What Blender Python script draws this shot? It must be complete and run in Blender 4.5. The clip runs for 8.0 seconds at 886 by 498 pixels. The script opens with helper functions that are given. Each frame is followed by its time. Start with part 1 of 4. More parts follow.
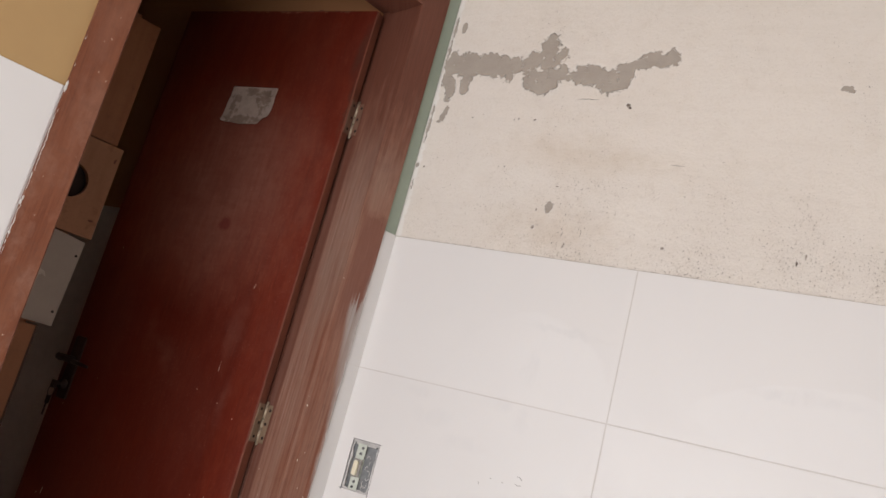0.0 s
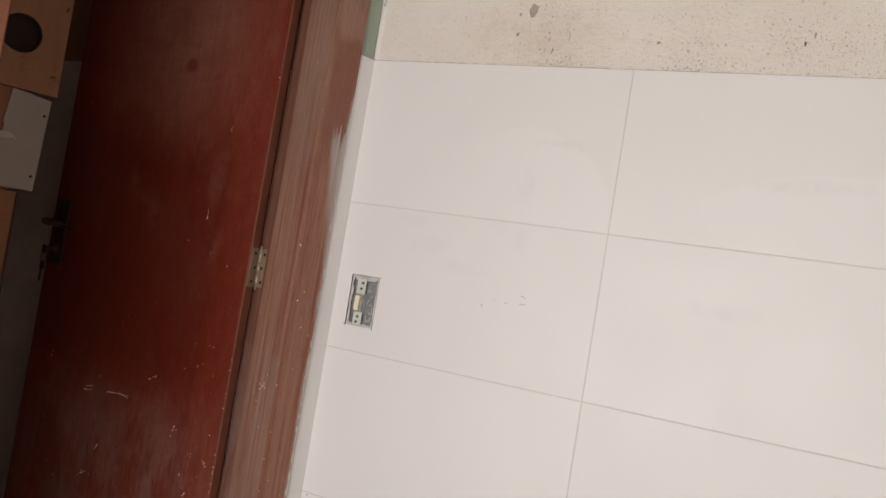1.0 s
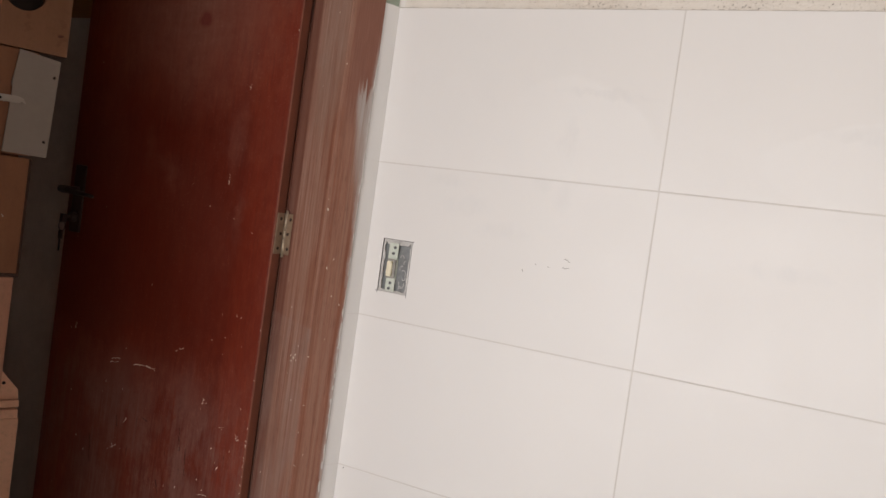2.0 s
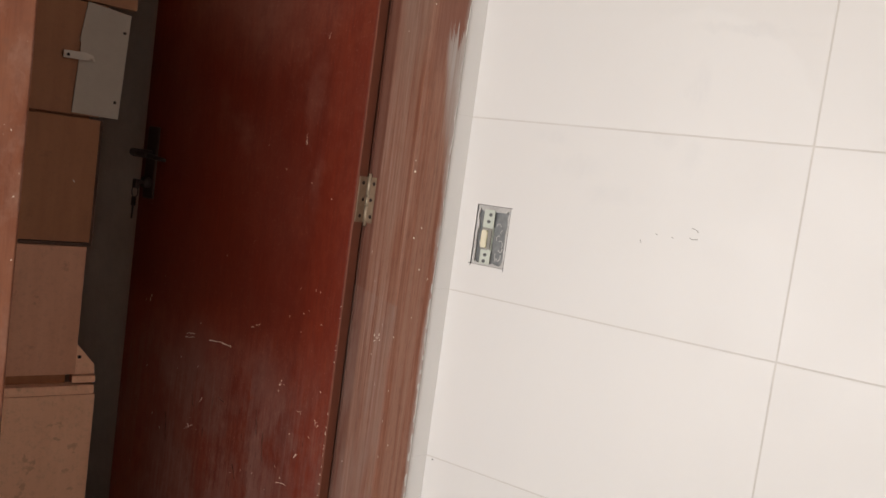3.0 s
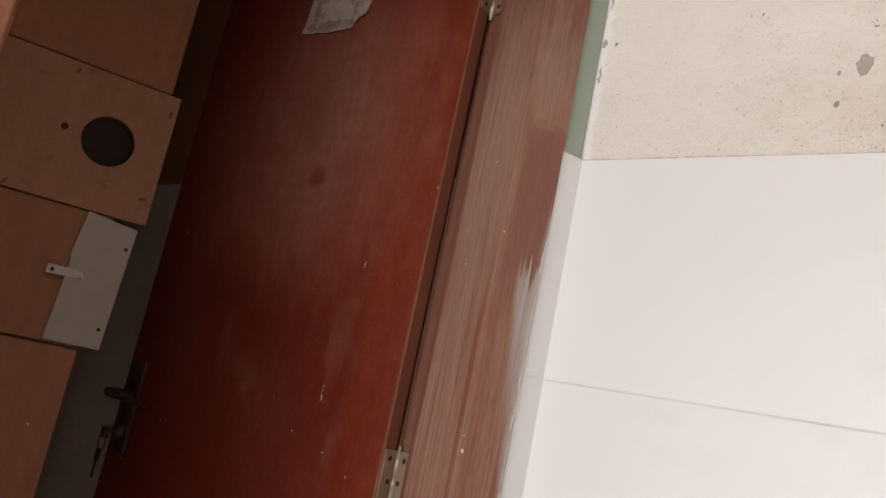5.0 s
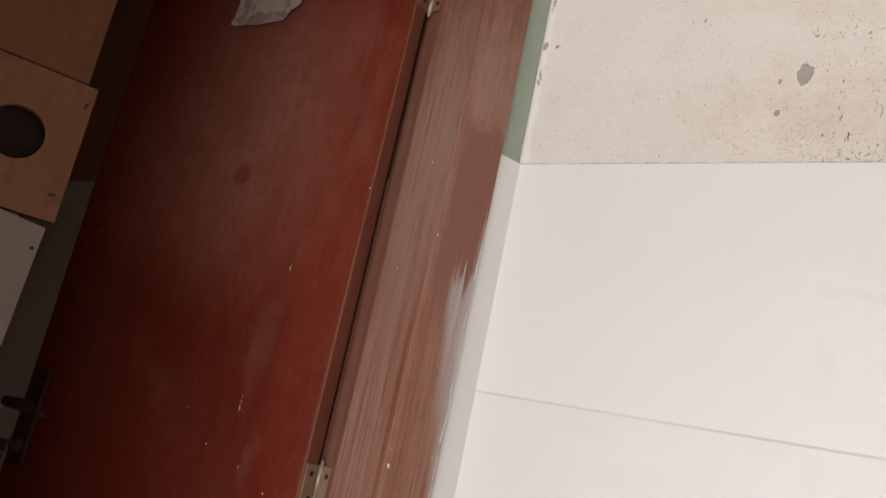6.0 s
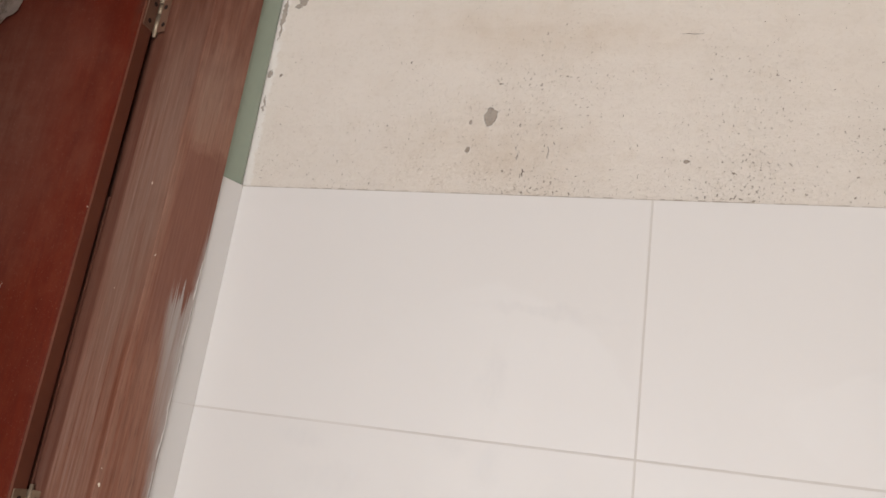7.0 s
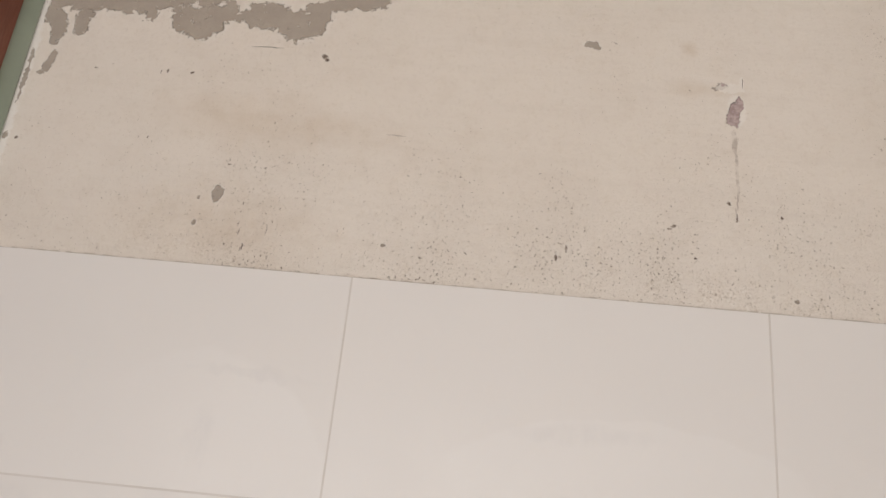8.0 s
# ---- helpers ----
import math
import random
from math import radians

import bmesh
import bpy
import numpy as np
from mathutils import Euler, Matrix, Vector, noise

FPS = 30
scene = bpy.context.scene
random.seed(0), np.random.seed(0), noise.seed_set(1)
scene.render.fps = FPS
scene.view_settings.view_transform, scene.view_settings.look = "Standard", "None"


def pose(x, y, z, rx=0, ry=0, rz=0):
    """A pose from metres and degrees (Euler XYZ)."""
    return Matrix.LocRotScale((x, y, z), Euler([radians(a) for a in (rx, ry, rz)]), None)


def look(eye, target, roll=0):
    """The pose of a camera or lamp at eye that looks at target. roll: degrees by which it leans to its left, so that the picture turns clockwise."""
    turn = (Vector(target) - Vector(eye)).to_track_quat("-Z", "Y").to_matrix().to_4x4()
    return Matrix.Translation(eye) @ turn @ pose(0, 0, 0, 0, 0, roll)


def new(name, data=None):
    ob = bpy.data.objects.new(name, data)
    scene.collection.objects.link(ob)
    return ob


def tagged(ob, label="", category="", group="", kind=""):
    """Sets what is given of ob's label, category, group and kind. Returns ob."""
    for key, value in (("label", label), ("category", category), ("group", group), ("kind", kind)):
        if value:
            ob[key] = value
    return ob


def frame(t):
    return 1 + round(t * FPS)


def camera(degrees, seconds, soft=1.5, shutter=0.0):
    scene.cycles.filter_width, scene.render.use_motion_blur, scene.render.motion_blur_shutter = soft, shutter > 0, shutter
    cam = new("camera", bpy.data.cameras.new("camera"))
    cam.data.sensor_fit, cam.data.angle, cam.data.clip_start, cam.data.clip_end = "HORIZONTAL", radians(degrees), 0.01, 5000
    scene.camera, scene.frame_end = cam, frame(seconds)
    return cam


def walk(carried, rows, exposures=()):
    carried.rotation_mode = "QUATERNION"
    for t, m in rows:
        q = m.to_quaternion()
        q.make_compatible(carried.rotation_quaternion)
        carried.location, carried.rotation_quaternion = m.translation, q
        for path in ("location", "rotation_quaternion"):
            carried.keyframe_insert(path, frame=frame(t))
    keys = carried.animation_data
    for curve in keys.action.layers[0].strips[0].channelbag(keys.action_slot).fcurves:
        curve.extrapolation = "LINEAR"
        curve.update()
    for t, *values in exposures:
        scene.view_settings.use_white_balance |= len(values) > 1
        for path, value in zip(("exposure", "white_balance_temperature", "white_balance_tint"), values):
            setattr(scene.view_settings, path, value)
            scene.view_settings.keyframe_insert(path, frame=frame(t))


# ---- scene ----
cam = camera(57.3, 8.0)
PATH = [
    (0, (0.964, -1.618, 1.123), (0.071, 0.115, 1.569), 14.9),
    (0.5, (0.966, -1.581, 1.097), (0.074, 0.197, 1.3), 12.0),
    (1, (0.971, -1.515, 1.108), (0.104, 0.287, 1.172), 9.3),
    (1.2, (0.959, -1.52, 1.124), (0.11, 0.29, 1.145), 8.6),
    (2.3, (0.866, -1.388, 1.137), (-0.075, 0.374, 1.049), 7.9),
    (2.5, (0.84, -1.354, 1.121), (-0.14, 0.387, 1.03), 8.0),
    (3, (0.787, -1.274, 1.123), (-0.284, 0.405, 0.943), 7.7),
    (3.5, (0.736, -1.186, 1.122), (-0.37, 0.465, 0.902), 7.7),
    (4, (0.69, -1.116, 1.137), (-0.482, 0.504, 1.159), 9.0),
    (4.5, (0.616, -1.031, 1.153), (-0.577, 0.556, 1.389), 9.9),
    (4.7, (0.586, -1.012, 1.161), (-0.613, 0.555, 1.487), 10.9),
    (5.8, (0.512, -0.927, 1.155), (-0.679, 0.619, 1.594), 13.3),
    (6, (0.522, -0.935, 1.157), (-0.551, 0.688, 1.621), 12.2),
    (6.5, (0.562, -0.937, 1.158), (-0.278, 0.805, 1.67), 10.3),
    (7, (0.624, -0.979, 1.173), (0.049, 0.851, 1.737), 8.2),
    (7.5, (0.704, -1.053, 1.174), (0.432, 0.803, 1.867), 6.0),
    (8, (0.763, -1.116, 1.187), (0.67, 0.753, 1.895), 5.9),
]
EXPOSURE = [
    (0.0, -0.11, 6370, 12), (0.5, -0.29, 6700, 12), (1.0, -0.27, 6620, 11.5), (2.5, -0.09, 6560, 11), (3.0, -0.02, 6640, 10), (3.5, -0.01, 6660, 10), (4.0, 0.05, 6580, 10.5),
    (4.5, 0.06, 6450, 11), (6.0, 0.0, 6430, 11), (6.5, -0.12, 6560, 12), (7.0, -0.17, 6520, 11), (7.5, -0.17, 6560, 11), (8.0, -0.33, 6680, 11),
]
walk(cam, [(t, look(eye, target, roll)) for t, eye, target, roll in PATH], EXPOSURE)

# ---- world, window light, exposure ----
world = bpy.data.worlds.new("world")
scene.world = world
world.use_nodes = True
sky = world.node_tree.nodes.new("ShaderNodeTexSky")
sky.sky_type, sky.sun_disc = "NISHITA", False
sky.sun_elevation, sky.sun_rotation = radians(48), radians(200)
back = world.node_tree.nodes["Background"]
back.inputs["Strength"].default_value = 0.12
world.node_tree.links.new(sky.outputs["Color"], back.inputs["Color"])

sun = new("sun", bpy.data.lights.new("sun", "SUN"))
sun.data.energy, sun.data.angle, sun.data.color = 1.0, radians(10), (1.0, 0.95, 0.88)
sun.matrix_world = look((3, 8, 10), (0, 0, 0))

WIN_X0, WIN_X1, WIN_Z0, WIN_Z1, SOUTH = -0.8, 1.7, 0.06, 1.7, -3.0
window_light = new("window_light", bpy.data.lights.new("window_light", "AREA"))
window_light.data.shape, window_light.data.size, window_light.data.size_y = "RECTANGLE", 2.46, 1.6
window_light.data.energy, window_light.data.color = 68, (0.985, 0.982, 1.0)
window_light.matrix_world = look((0.45, SOUTH - 0.06, 0.88), (0.45, 0, 0.88))

# ---- shader helpers ----
SKEW = -111.0            # the door wall stands 111 degrees from the tiled wall
DOORWALL = pose(0, 0, 0, 0, 0, SKEW)   # its frame: x along the wall from the corner, y out into the room, z up
TOP = 1.555              # top of the tiles
WEST_TOP = 1.541         # top of the tiles beyond the door
TILE_H = 0.32
COL = [0.0, 0.58, 1.179, 1.779, 2.379, 2.98]


def put(nt, socket, v):
    if isinstance(v, bpy.types.NodeSocket):
        nt.links.new(v, socket)
    elif v is not None:
        socket.default_value = v


def calc(nt, op, a, b=0.0, c=None):
    n = nt.nodes.new("ShaderNodeMath")
    n.operation = op
    put(nt, n.inputs[0], a), put(nt, n.inputs[1], b)
    if c is not None:
        put(nt, n.inputs[2], c)
    return n.outputs[0]


def vec(nt, op, a, b=(0, 0, 0)):
    n = nt.nodes.new("ShaderNodeVectorMath")
    n.operation = op
    put(nt, n.inputs[0], a), put(nt, n.inputs[1], b)
    return n.outputs["Value"] if op == "LENGTH" else n.outputs["Vector"]


def noise_of(nt, v, scale, detail=4.0, rough=0.55, color=False):
    n = nt.nodes.new("ShaderNodeTexNoise")
    put(nt, n.inputs["Vector"], v)
    n.inputs["Scale"].default_value, n.inputs["Detail"].default_value, n.inputs["Roughness"].default_value = scale, detail, rough
    return n.outputs["Color"] if color else n.outputs["Fac"]


def cells(nt, v, scale, feature="F1"):
    n = nt.nodes.new("ShaderNodeTexVoronoi")
    n.feature = feature
    put(nt, n.inputs["Vector"], v)
    n.inputs["Scale"].default_value = scale
    return n


def span(nt, v, a, b, c=0.0, d=1.0):
    n = nt.nodes.new("ShaderNodeMapRange")
    n.clamp = True
    put(nt, n.inputs["Value"], v)
    for i, x in zip((1, 2, 3, 4), (a, b, c, d)):
        put(nt, n.inputs[i], x)
    return n.outputs["Result"]


def mix(nt, f, a, b):
    n = nt.nodes.new("ShaderNodeMix")
    n.data_type = "RGBA"
    put(nt, n.inputs[0], f)
    for s, v in ((n.inputs[6], a), (n.inputs[7], b)):
        put(nt, s, v if isinstance(v, bpy.types.NodeSocket) else (*v, 1.0))
    return n.outputs[2]


def coords(nt, scale=(1, 1, 1)):
    tc = nt.nodes.new("ShaderNodeTexCoord")
    return vec(nt, "MULTIPLY", tc.outputs["Object"], scale)


def axis(nt, v, k):
    n = nt.nodes.new("ShaderNodeSeparateXYZ")
    put(nt, n.inputs[0], v)
    return n.outputs[k]


def by_object(nt):
    return nt.nodes.new("ShaderNodeObjectInfo").outputs["Random"]


def material(name, rough=0.6, metal=0.0):
    m = bpy.data.materials.new(name)
    m.use_nodes = True
    b = m.node_tree.nodes["Principled BSDF"]
    b.inputs["Roughness"].default_value, b.inputs["Metallic"].default_value = rough, metal
    return m, m.node_tree, b


def bump(nt, b, height, strength=0.3, distance=0.002):
    n = nt.nodes.new("ShaderNodeBump")
    n.inputs["Strength"].default_value, n.inputs["Distance"].default_value = strength, distance
    put(nt, n.inputs["Height"], height)
    nt.links.new(n.outputs["Normal"], b.inputs["Normal"])


def plain(name, a, c, rough, scale=40.0, metal=0.0, relief=0.15, spread=None):
    """A mottled surface between two colours, at two scales."""
    m, nt, b = material(name, rough, metal)
    v = coords(nt)
    big = noise_of(nt, v, scale * 0.12, 4)
    small = noise_of(nt, v, scale, 6, 0.65)
    f = span(nt, calc(nt, "ADD", calc(nt, "MULTIPLY", big, 0.6), calc(nt, "MULTIPLY", small, 0.4)), 0.32, 0.68)
    put(nt, b.inputs["Base Color"], mix(nt, f, a, c))
    put(nt, b.inputs["Roughness"], span(nt, small, 0.3, 0.7, rough - 0.08, rough + 0.08))
    bump(nt, b, small, relief, 0.001)
    return m


def blobs(nt, v, spots):
    """Distance, in radii, to the nearest of some ellipses (x, z, rx, rz) on the wall."""
    low = None
    for x, z, rx, rz in spots:
        q = vec(nt, "MULTIPLY", vec(nt, "SUBTRACT", v, (x, 0, z)), (1 / rx, 0, 1 / rz))
        q = vec(nt, "LENGTH", q)
        low = q if low is None else calc(nt, "MINIMUM", low, q)
    return low


def shift(nt, v, scale, amount, detail=4.0):
    """The coordinates, shaken by noise."""
    w = vec(nt, "SUBTRACT", noise_of(nt, v, scale, detail, 0.65, True), (0.5, 0.5, 0.5))
    return vec(nt, "ADD", v, vec(nt, "MULTIPLY", w, (amount,) * 3))


def flake(nt, v, scale, amount):
    """The coordinates, moved cell by cell, so that an outline breaks in small angular flakes."""
    w = vec(nt, "SUBTRACT", cells(nt, v, scale).outputs["Color"], (0.5, 0.5, 0.5))
    return vec(nt, "ADD", v, vec(nt, "MULTIPLY", w, (amount,) * 3))


def unrolled(nt, v):
    """The two faces of the frame timber laid side by side: x - y across, z up."""
    n = nt.nodes.new("ShaderNodeCombineXYZ")
    put(nt, n.inputs[0], calc(nt, "SUBTRACT", axis(nt, v, 0), axis(nt, v, 1)))
    put(nt, n.inputs[2], axis(nt, v, 2))
    return n.outputs[0]


# ---- materials ----
PEEL = [(0.02, 2.001, 0.018, 0.05), (0.033, 1.947, 0.012, 0.03), (0.065, 2.015, 0.037, 0.029), (0.071, 1.961, 0.014, 0.026), (0.129, 2.017, 0.048, 0.031),
        (0.187, 2.016, 0.022, 0.025), (0.179, 1.988, 0.013, 0.014), (0.234, 2.02, 0.026, 0.034), (0.265, 1.984, 0.044, 0.036), (0.269, 2.066, 0.02, 0.035),
        (0.266, 2.033, 0.033, 0.023), (0.304, 2.048, 0.01, 0.016), (0.314, 2.006, 0.012, 0.016), (0.378, 2.0, 0.037, 0.026), (0.434, 1.985, 0.036, 0.028),
        (0.461, 2.011, 0.022, 0.022), (0.495, 2.031, 0.021, 0.014), (0.523, 2.043, 0.029, 0.019), (0.557, 2.048, 0.016, 0.02), (0.330, 1.992, 0.022, 0.010)]
CHIPS = [(0.033, 1.872, 0.0075, 0.014), (0.038, 1.889, 0.006, 0.014), (0.026, 1.858, 0.005, 0.004), (0.027, 2.119, 0.007, 0.016), (0.003, 1.885, 0.003, 0.02),
         (0.003, 1.845, 0.0045, 0.022), (0.003, 1.815, 0.002, 0.016), (0.003, 2.12, 0.004, 0.03), (0.002, 2.06, 0.003, 0.03), (0.356, 1.670, 0.0085, 0.0145),
         (0.915, 1.989, 0.014, 0.006), (0.924, 1.984, 0.007, 0.004), (1.121, 1.928, 0.008, 0.005), (1.112, 1.922, 0.006, 0.003), (1.129, 1.929, 0.005, 0.003), (0.002, 1.69, 0.002, 0.014),
         (0.001, 1.74, 0.004, 0.007), (0.954, 1.995, 0.003, 0.002)]
PITS = [(0.483, 1.928, 0.0055, 0.005), (0.488, 1.922, 0.004, 0.0035), (0.233, 1.879, 0.0016, 0.004), (0.273, 1.879, 0.0032, 0.002), (0.114, 1.875, 0.003, 0.001),
        (0.020, 1.738, 0.0028, 0.0032), (0.227, 1.757, 0.0016, 0.002), (0.365, 1.721, 0.003, 0.0014), (0.3295, 1.620, 0.0030, 0.0048), (0.3285, 1.662, 0.002, 0.0034),
        (0.618, 1.609, 0.0036, 0.0028), (0.397, 1.6235, 0.0008, 0.0035), (0.400, 1.612, 0.0009, 0.006), (0.409, 1.588, 0.0012, 0.006), (0.381, 1.5896, 0.0011, 0.002), (1.129, 1.723, 0.0032, 0.0038),
        (1.140, 1.70, 0.0012, 0.008), (1.040, 1.674, 0.0045, 0.002), (1.046, 1.679, 0.003, 0.003), (0.888, 1.628, 0.0018, 0.007), (0.874, 1.613, 0.0025, 0.0055),
        (1.206, 1.706, 0.0016, 0.003), (1.221, 1.576, 0.004, 0.0024), (1.078, 1.63, 0.0028, 0.002)]
CRACKS = [(0.616, 1.794, 0.016, 0.0006), (0.388, 1.938, 0.028, 0.0007), (0.441, 1.618, 0.0006, 0.009), (0.222, 1.877, 0.0006, 0.005), (1.156, 1.936, 0.0006, 0.010)]


def plaster_wall():
    m, nt, b = material("painted_plaster", 0.75)
    v = coords(nt)
    z, x = axis(nt, v, 2), axis(nt, v, 0)
    big = noise_of(nt, v, 3.0, 5)
    fine = noise_of(nt, v, 160.0, 6, 0.7)
    mid = noise_of(nt, v, 24.0, 6, 0.65)
    col = mix(nt, span(nt, big, 0.3, 0.7), (0.735, 0.674, 0.605), (0.69, 0.624, 0.55))
    col = mix(nt, span(nt, mid, 0.5, 0.8, 0, 0.3), col, (0.61, 0.528, 0.44))
    col = mix(nt, span(nt, fine, 0.52, 0.78, 0, 0.42), col, (0.56, 0.485, 0.395))
    # brush marks: faint level bands in the paint
    band = noise_of(nt, vec(nt, "MULTIPLY", shift(nt, v, 5, 0.03), (3, 3, 60)), 1.0, 4, 0.6)
    col = mix(nt, span(nt, band, 0.5, 0.75, 0, 0.14), col, (0.56, 0.495, 0.425))
    # faint brownish damp stains
    stain = span(nt, blobs(nt, shift(nt, v, 9, 0.06), [(0.37, 1.803, 0.12, 0.045), (0.44, 1.79, 0.16, 0.030), (0.36, 1.61, 0.14, 0.06), (1.10, 1.918, 0.05, 0.014), (1.077, 1.994, 0.012, 0.012)]), 1.5, 0.0)
    col = mix(nt, calc(nt, "MULTIPLY", stain, span(nt, mid, 0.3, 0.7, 0.22, 0.52)), col, (0.55, 0.44, 0.33))
    # flaked paint
    rag = flake(nt, flake(nt, shift(nt, shift(nt, v, 45, 0.022, 2), 120, 0.012, 2), 95, 0.008), 230, 0.004)
    tight = flake(nt, shift(nt, v, 110, 0.009, 2), 330, 0.0026)
    far = calc(nt, "MINIMUM", calc(nt, "MULTIPLY", blobs(nt, rag, PEEL), 0.9), blobs(nt, tight, CHIPS))
    peel = span(nt, far, 1.0, 0.96)
    brim = calc(nt, "ADD", x, calc(nt, "MULTIPLY", calc(nt, "SUBTRACT", noise_of(nt, v, 55.0, 5, 0.7), 0.5), 0.03))
    col = mix(nt, span(nt, brim, 0.010, 0.005, 0.0, 0.7), col, (0.79, 0.755, 0.71))
    crumbs = calc(nt, "ADD", noise_of(nt, shift(nt, shift(nt, v, 90, 0.012), 260, 0.010), 62.0, 4, 0.65), span(nt, blobs(nt, v, [(0.235, 2.0, 0.05, 0.03), (0.33, 2.03, 0.05, 0.03)]), 1.3, 0.4, 0.0, 0.075))
    islands = span(nt, crumbs, 0.665, 0.670)
    peel = calc(nt, "MULTIPLY", peel, calc(nt, "SUBTRACT", 1.0, islands))
    rim = calc(nt, "SUBTRACT", span(nt, far, 1.22, 1.02), peel)
    col = mix(nt, calc(nt, "MULTIPLY", rim, 0.5), col, (0.75, 0.705, 0.65))
    col = mix(nt, peel, col, mix(nt, span(nt, mid, 0.35, 0.65), (0.36, 0.308, 0.258), (0.405, 0.350, 0.295)))
    # plaster knocked off round an old fixing, with a run below it
    scar = span(nt, blobs(nt, shift(nt, shift(nt, v, 70, 0.016, 2), 300, 0.008), [(1.150, 1.896, 0.007, 0.014), (1.141, 1.880, 0.010, 0.018), (1.139, 1.866, 0.010, 0.009), (1.126, 1.931, 0.004, 0.003)]), 1.05, 0.95)
    col = mix(nt, span(nt, blobs(nt, tight, [(1.145, 1.885, 0.014, 0.028), (1.136, 1.925, 0.022, 0.009), (1.154, 1.935, 0.004, 0.012)]), 1.1, 0.95, 0, 0.65), col, (0.78, 0.735, 0.68))
    col = mix(nt, scar, col, mix(nt, span(nt, noise_of(nt, v, 130.0, 4), 0.4, 0.6), (0.33, 0.25, 0.24), (0.50, 0.395, 0.38)))
    wave = calc(nt, "MULTIPLY", calc(nt, "SUBTRACT", noise_of(nt, vec(nt, "MULTIPLY", v, (0, 0, 1)), 34.0, 3), 0.5), 0.010)
    drip = vec(nt, "SUBTRACT", v, calc(nt, "ADD", wave, 0.0))
    run = span(nt, blobs(nt, shift(nt, drip, 260, 0.003), [(1.1425, 1.78, 0.0022, 0.066), (1.140, 1.832, 0.0042, 0.020), (1.1395, 1.706, 0.0012, 0.012)]), 1.1, 0.9)
    col = mix(nt, calc(nt, "MULTIPLY", run, span(nt, noise_of(nt, v, 90.0, 3), 0.35, 0.6, 0.1, 0.65)), col, (0.34, 0.28, 0.235))
    # pits and specks: many low down in clumps, few higher up
    clump = noise_of(nt, v, 6.0, 3)
    rough = span(nt, blobs(nt, shift(nt, v, 9, 0.12), [(1.0, 1.60, 0.26, 0.09), (0.36, 1.58, 0.14, 0.03)]), 1.3, 0.3, 0.0, 0.022)
    low = calc(nt, "ADD", rough, calc(nt, "ADD", calc(nt, "ADD", span(nt, z, 1.90, 1.58, 0.0, 0.068), span(nt, x, 0.05, 0.32, -0.035, 0.0)), span(nt, clump, 0.35, 0.65, -0.045, 0.045)))
    grit = noise_of(nt, shift(nt, v, 120, 0.006), 240.0, 3, 0.6)
    holes = span(nt, calc(nt, "ADD", grit, low), 0.708, 0.722)
    coarse = noise_of(nt, shift(nt, shift(nt, v, 80, 0.008), 300, 0.006), 105.0, 2, 0.5)
    holes = calc(nt, "MAXIMUM", holes, span(nt, calc(nt, "ADD", coarse, calc(nt, "MULTIPLY", low, 0.8)), 0.81, 0.82))
    # grainy, broken skin of the paint just over the tiles
    rasp = noise_of(nt, shift(nt, shift(nt, v, 50, 0.010), 160, 0.006), 290.0, 2, 0.6)
    skin = calc(nt, "MULTIPLY", span(nt, z, 1.69, 1.57), span(nt, calc(nt, "ADD", clump, span(nt, blobs(nt, shift(nt, v, 9, 0.1), [(0.30, 1.58, 0.11, 0.05), (1.10, 1.58, 0.16, 0.04)]), 1.3, 0.2, 0.0, 0.3)), 0.50, 0.72, 0.0, 1.0))
    skin = calc(nt, "MULTIPLY", skin, span(nt, noise_of(nt, v, 48.0, 4, 0.7), 0.40, 0.58))
    col = mix(nt, calc(nt, "MULTIPLY", skin, span(nt, rasp, 0.54, 0.66, 0.0, 0.6)), col, (0.40, 0.325, 0.25))
    col = mix(nt, calc(nt, "MULTIPLY", skin, span(nt, rasp, 0.45, 0.33, 0.0, 0.7)), col, (0.83, 0.79, 0.73))
    torn = shift(nt, shift(nt, v, 170, 0.0065, 2), 480, 0.004, 3)
    gap = calc(nt, "MINIMUM", blobs(nt, torn, PITS), blobs(nt, shift(nt, shift(nt, v, 60, 0.006), 400, 0.002), CRACKS))
    holes = calc(nt, "MAXIMUM", holes, span(nt, gap, 1.0, 0.92))
    col = mix(nt, calc(nt, "MULTIPLY", span(nt, gap, 1.9, 1.2), 0.4), col, (0.74, 0.69, 0.63))
    col = mix(nt, calc(nt, "MULTIPLY", holes, 0.72), col, mix(nt, span(nt, noise_of(nt, v, 70.0, 2), 0.4, 0.6), (0.17, 0.125, 0.09), (0.31, 0.245, 0.19)))
    # pit cores: shade in the hollows, put into the colour
    col = mix(nt, calc(nt, "MULTIPLY", span(nt, gap, 0.75, 0.5), span(nt, noise_of(nt, v, 50.0, 2), 0.42, 0.55)), col, (0.10, 0.065, 0.045))
    put(nt, b.inputs["Base Color"], col)
    h = calc(nt, "SUBTRACT", calc(nt, "MULTIPLY", fine, 0.5), calc(nt, "MAXIMUM", peel, calc(nt, "MAXIMUM", scar, calc(nt, "MULTIPLY", holes, 1.4))))
    crumb = noise_of(nt, shift(nt, v, 60, 0.01), 95.0, 5, 0.75)
    h = calc(nt, "ADD", h, calc(nt, "MULTIPLY", crumb, span(nt, calc(nt, "ADD", z, calc(nt, "MULTIPLY", clump, -0.3)), 1.66, 1.45, 0.5, 1.15)))
    h = calc(nt, "ADD", h, calc(nt, "MULTIPLY", band, 0.2))
    bump(nt, b, h, 1.0, 0.0026)
    return m


